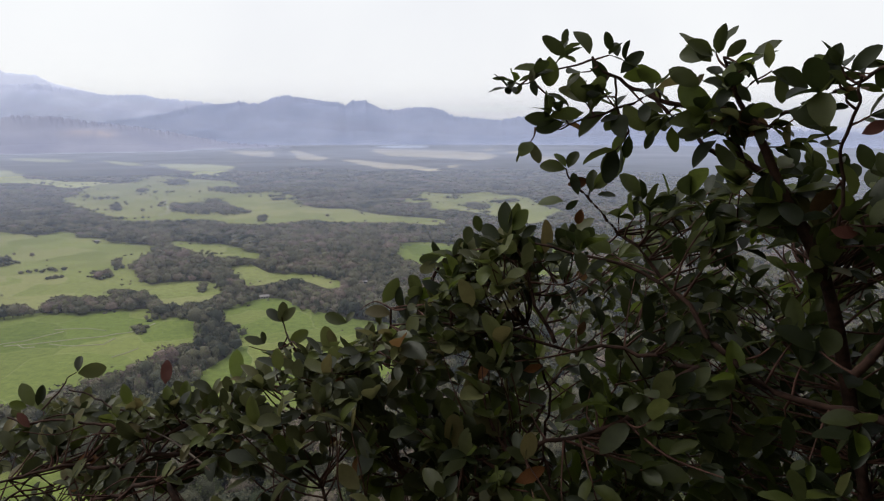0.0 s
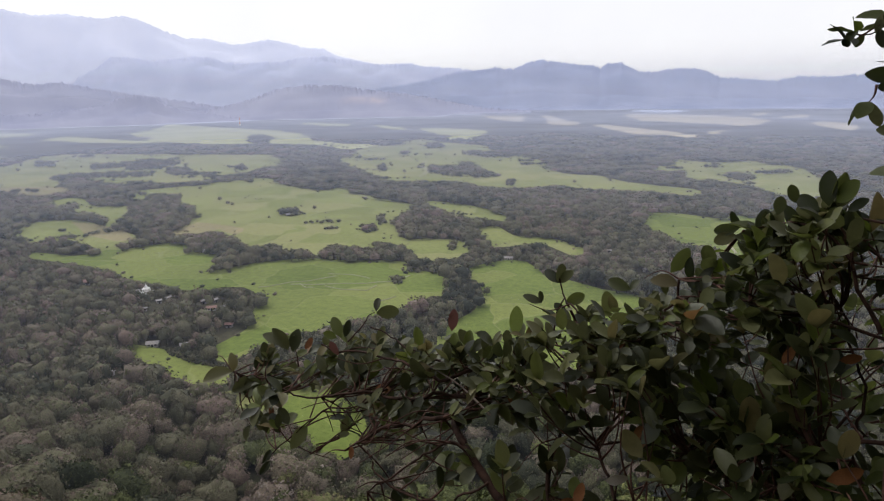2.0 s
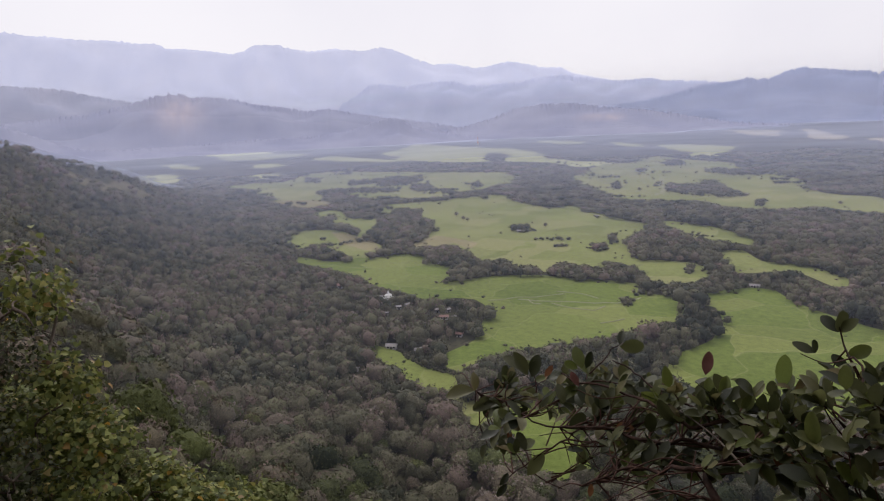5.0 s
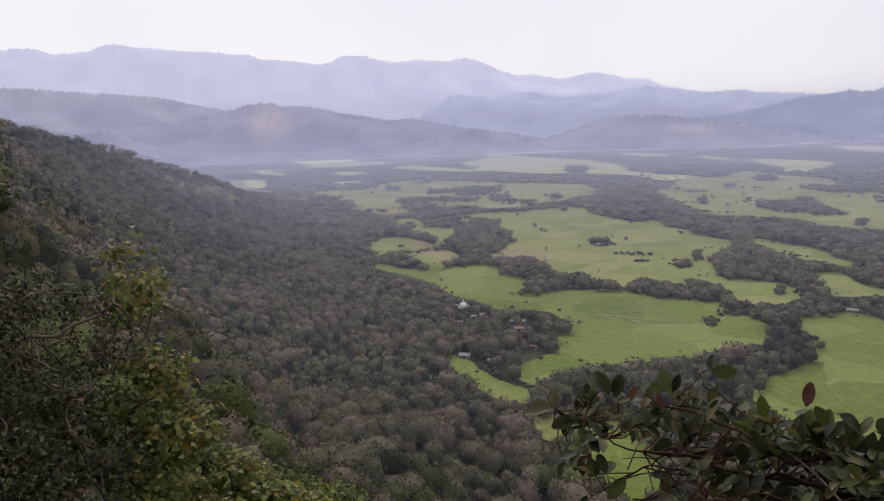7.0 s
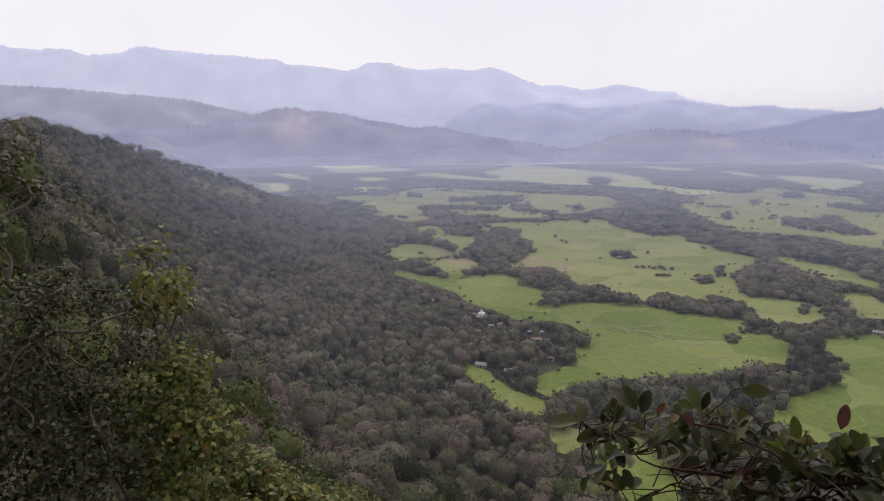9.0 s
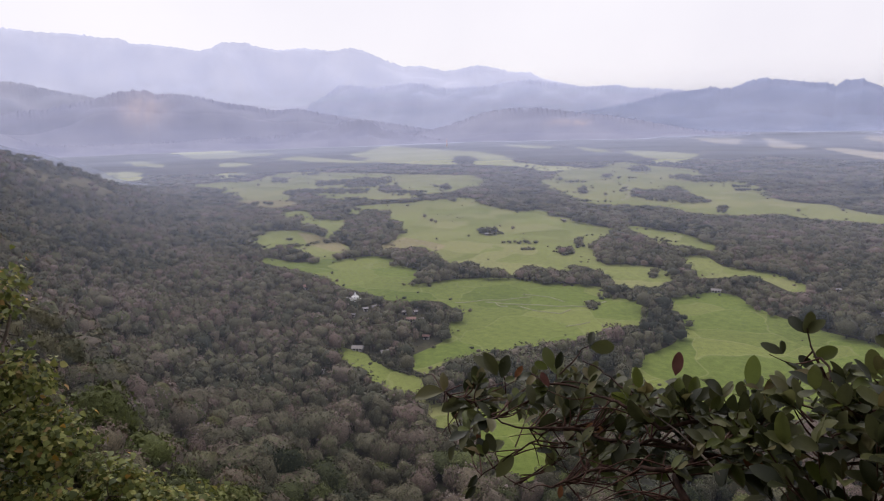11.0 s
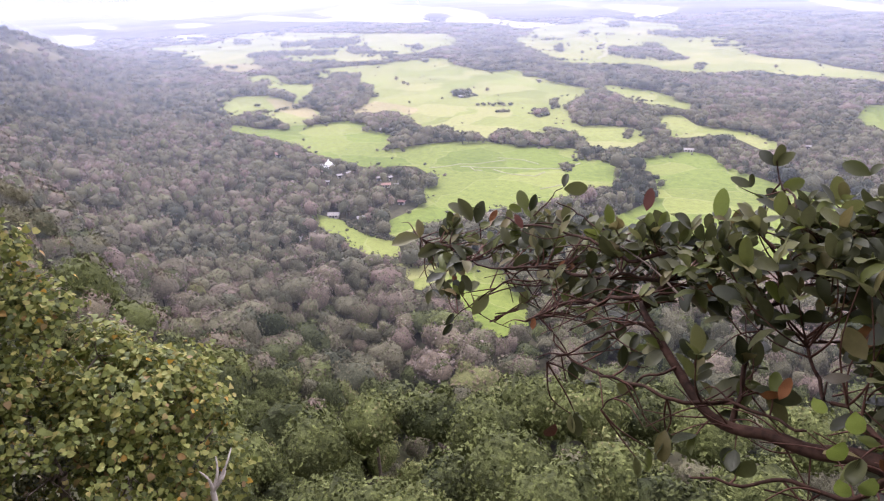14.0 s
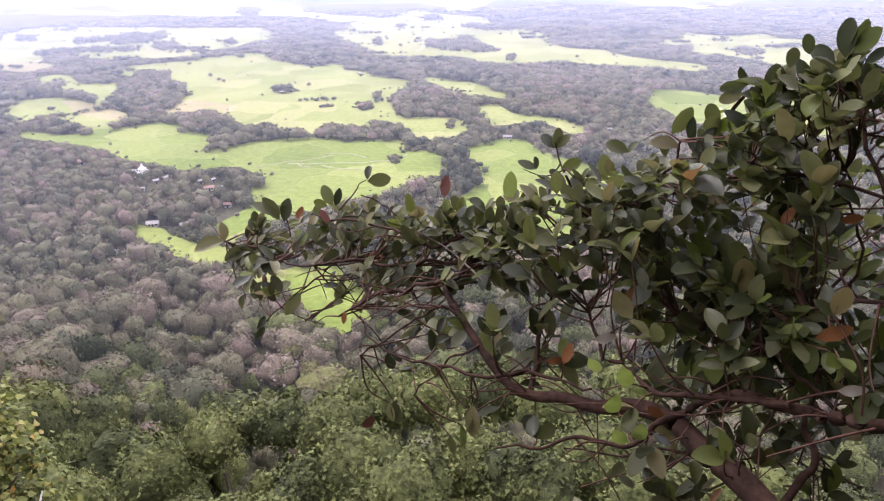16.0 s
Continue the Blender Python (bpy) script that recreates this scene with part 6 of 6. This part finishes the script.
def shrine():
    """White bell-shaped shrine: plinth, dome, box and spire."""
    ob = base("shrine", (-316, 307, 0), "white bell-shaped dome shrine with a slim spire", "shrine")
    ob.matrix_basis = ob.matrix_basis @ Matrix.Diagonal((1.05, 1.05, 0.46, 1))
    bm = bmesh.new()
    bmesh.ops.create_cone(bm, cap_ends=True, segments=24, radius1=4.6, radius2=3.4, depth=3.4, matrix=Matrix.Translation((0, 0, 1.7)))
    part("plinth", bm, WHITE, ob)
    bm = bmesh.new()
    bmesh.ops.create_uvsphere(bm, u_segments=24, v_segments=14, radius=3.0, matrix=Matrix.Translation((0, 0, 5.2)) @ Matrix.Diagonal((0.86, 0.86, 1.05, 1)))
    part("dome", bm, WHITE, ob)
    bm = bmesh.new()
    box(bm, 0, 0, 8.6, 1.5, 1.5, 1.2)
    part("box", bm, WHITE, ob)
    bm = bmesh.new()
    bmesh.ops.create_cone(bm, cap_ends=True, segments=16, radius1=0.75, radius2=0.06, depth=4.6, matrix=Matrix.Translation((0, 0, 11.5)))
    part("spire", bm, WHITE, ob)


def mast():
    ob = base("radio_mast", (-1540, 2010, 0), "tall red and white lattice radio mast", "mast")
    red = plain_material("mast_red", (0.66, 0.36, 0.32), 0.5, 0.1, 1.0)
    for k in range(6):
        w0, w1, z0, z1 = 3.2 * (1 - k / 6.6), 3.2 * (1 - (k + 1) / 6.6), k * 7.0, k * 7.0 + 7.0
        bm = bmesh.new()
        for i in range(4):
            a0, a1 = i * math.pi / 2, (i + 1) * math.pi / 2
            for (r0, b0, h0), (r1, b1, h1) in (((w0, a0, z0), (w1, a0, z1)), ((w0, a0, z0), (w1, a1, z1))):
                p, q = Vector((r0 * math.cos(b0), r0 * math.sin(b0), h0)), Vector((r1 * math.cos(b1), r1 * math.sin(b1), h1))
                m = Matrix.Translation((p + q) / 2) @ (q - p).to_track_quat("Z", "Y").to_matrix().to_4x4()
                bmesh.ops.create_cone(bm, cap_ends=True, segments=5, radius1=0.3, radius2=0.3, depth=(q - p).length, matrix=m)
        part("mast_section", bm, WHITE if k % 2 else red, ob)


def lake():
    m, n, l = mat("sky_pale_water")
    # Pale base colour paints in the bright sky mirrored by the water.
    finish(m, n, l, (0.62, 0.66, 0.70), 0.08, noise_node(n, l, 0.3, 2), 0.02, 0.05, specular=1.0)
    bm = bmesh.new()
    vs = [bm.verts.new((-205 + 140 * math.cos(t) * (1 + 0.12 * math.sin(3 * t)), 3600 + 210 * math.sin(t) - 25 * math.cos(t), 0.8)) for t in (2 * math.pi * k / 40 for k in range(40))]
    bm.faces.new(vs)
    tagged(part("lake", bm, m), "bright strip of still water far away", "lake", kind="structure")


shrine()
mast()
lake()


# ---- trees in the open fields ----
def field_trees():
    rng = np.random.default_rng(9)
    kinds = []
    for k in range(3):
        v, f, tone = crown_template(90 + k, 1, 90, 0.22)
        tree = new("field_tree")
        tagged(tree, "small lone tree standing in open grass", "tree", "scattered field trees")
        split = len(ico(1)[0])
        mesh_object("trunk", v[split:split + 6], [(0, 1, 4, 3), (1, 2, 5, 4), (2, 0, 3, 5)], BARK_GREY, tree)
        keep = ~((f >= split) & (f < split + 6)).any(axis=1)
        mesh_object("crown", v, f[keep], CANOPY, tree, tint=np.clip(0.42 + 0.16 * k + tone, 0, 1))
        kinds.append(tree)
    used, count = set(), 0
    while count < 45:
        a = rng.uniform(-62, 12)
        r = rng.uniform(0.32, 1.0) ** 1.2 * 1900
        x, y = r * math.sin(radians(a)), r * math.cos(radians(a))
        if r < 480 and rng.random() < 0.8:
            continue
        if not inside_field(x, y):
            continue
        size = rng.uniform(0.7, 2.3) * (1 + r / 2600)
        k = int(rng.integers(3))
        m = pose(x, y, size * 1.3, 0, 0, rng.uniform(0, 360)) @ Matrix.Diagonal((size, size, size * 0.95, 1))
        if k in used:
            copy_thing(kinds[k], Matrix()).matrix_basis = m
        else:
            used.add(k)
            kinds[k].matrix_basis = m
        count += 1


def field_bushes():
    """Low bushes that fray the edges of the fields and follow winding hedge lines across them."""
    rng = np.random.default_rng(31)
    rows = []
    tries = 0
    while len(rows) < 1000 and tries < 40000:
        tries += 1
        a = radians(rng.uniform(-66, 16))
        r = 180 + 1500 * rng.uniform(0, 1) ** 0.8
        x, y = r * math.sin(a), r * math.cos(a)
        if not inside_field(x, y) or height(x, y) > 1.5:
            continue
        k = 4 + 0.014 * r
        turn = rng.uniform(0, 6.28)
        edge = not inside_field(x + k * math.cos(turn), y + k * math.sin(turn))
        line = abs(wob(x, y, 110 + 0.06 * r, 4)) < 0.022
        if rng.uniform(0, 1) > (0.22 if edge else (0.14 if r > 450 else 0.03) if line else 0.002):
            continue
        size = rng.uniform(0.5, 1.3) * (1 + r / 1300) * (1.25 if edge else 0.85)
        rows.append((x, y, size * 0.5, size, rng.uniform(0.6, 1.0), rng.uniform(0, 6.28), rng.uniform(0.1, 0.9)))
    ob = plant_all("field_bushes", rows, [crown_template(110 + k, 1, 14, 0.25) for k in range(5)], CANOPY, "low bushes and broken hedges along the fields")
    tagged(ob, "low bushes and broken hedges along the fields", "bushes", kind="stuff")


field_trees()
field_bushes()


# ---- earth bunds, tracks and bare rock ----
EARTH = plain_material("dry_earth", (0.34, 0.33, 0.20), 0.95, 0.3, 0.8)
PALE_BARK = bark_material("bleached_bark", (0.32, 0.28, 0.25), (0.55, 0.50, 0.46), 20)


def strip(name, points, width, label, category):
    """A low earth bank or track along points on the plain."""
    pts = []
    for i in range(len(points) - 1):
        a, b = Vector(points[i]), Vector(points[i + 1])
        n = max(2, int((b - a).length / 6))
        pts += [a.lerp(b, k / n) for k in range(n)]
    pts.append(Vector(points[-1]))
    verts = []
    for i, p in enumerate(pts):
        way = (pts[min(i + 1, len(pts) - 1)] - pts[max(i - 1, 0)]).normalized()
        side = Vector((-way.y, way.x)) * width / 2
        p = p + Vector((wob(p.x, p.y, 17, 4), wob(p.x, p.y, 17, 6))) * 5
        for k, z in ((-1, 0.3), (-0.5, 0.85), (0.5, 0.85), (1, 0.3)):
            verts.append((p.x + side.x * k, p.y + side.y * k, z))
    return tagged(mesh_object(name, verts, grid_faces(len(pts), 4), EARTH), label, category, kind="structure")


SLOPE_GRASS = field_material("slope_grass", (0.11, 0.10, 0.055), (0.19, 0.165, 0.095), (0.22, 0.185, 0.12), (0.17, 0.15, 0.09))


def bare_slope():
    n, verts, keep = 40, [], []
    for i in range(n):
        for j in range(n):
            x, y = -920 + 250 * i / (n - 1), 230 + 240 * j / (n - 1)
            verts.append((x, y, height(x, y) + (0.9 if on_bare_slope(x, y) else -3.0)))
    tagged(mesh_object("dry_slope", verts, grid_faces(n, n), SLOPE_GRASS, smooth=True), "dry tan grass on the shoulder of the hill", "grass", kind="structure")


bare_slope()
strip("earth_bund", [(-240, 348), (-232, 355), (-218, 357), (-206, 363), (-194, 365), (-183, 376), (-175, 394)], 0.9, "pale winding earth bund across the paddy", "bund")
strip("earth_bund", [(-217, 353), (-202, 351), (-186, 354), (-186, 363)], 0.7, "pale winding earth bund across the paddy", "bund")
strip("earth_bund", [(-235, 354), (-227, 349), (-221, 349)], 0.7, "pale winding earth bund across the paddy", "bund")
strip("earth_bund", [(-255, 337), (-243, 351), (-231, 365), (-221, 376)], 0.6, "pale winding earth bund across the paddy", "bund")
strip("earth_bund", [(-171, 335), (-166, 339), (-165, 344)], 0.6, "pale winding earth bund across the paddy", "bund")
strip("earth_bund", [(-227, 378), (-212, 382), (-197, 378)], 0.6, "pale winding earth bund across the paddy", "bund")
strip("farm_track", [(-447, 1080), (-415, 1000), (-395, 960), (-381, 928), (-372, 880)], 4.5, "pale farm track along the pasture", "track")
strip("farm_track", [(18, 600), (22, 560), (30, 520)], 2.4, "pale farm track along a paddy", "track")


def dead_branch():
    ob = base("dead_branch", (0, 0, 0), "bleached bare forked branch beside the crooked tree", "branch")
    foot = at(-62.4, -52, 8.0)
    foot.z = height(foot.x, foot.y) - 0.2
    fork = at(-61.8, -38.9, 7.5)
    limb("stem", [foot, foot.lerp(fork, 0.5) + Vector((0.15, 0, 0)), fork], 0.06, 0.028, PALE_BARK, ob)
    for az, el in ((-62.6, -37.2), (-60.9, -36.5), (-59.4, -36.2), (-60.3, -37.7)):
        tip = at(az, el, 7.45)
        limb("fork", [fork, fork.lerp(tip, 0.5) + Vector((0.06, 0, 0.05)), tip], 0.022, 0.006, PALE_BARK, ob, 5)


dead_branch()
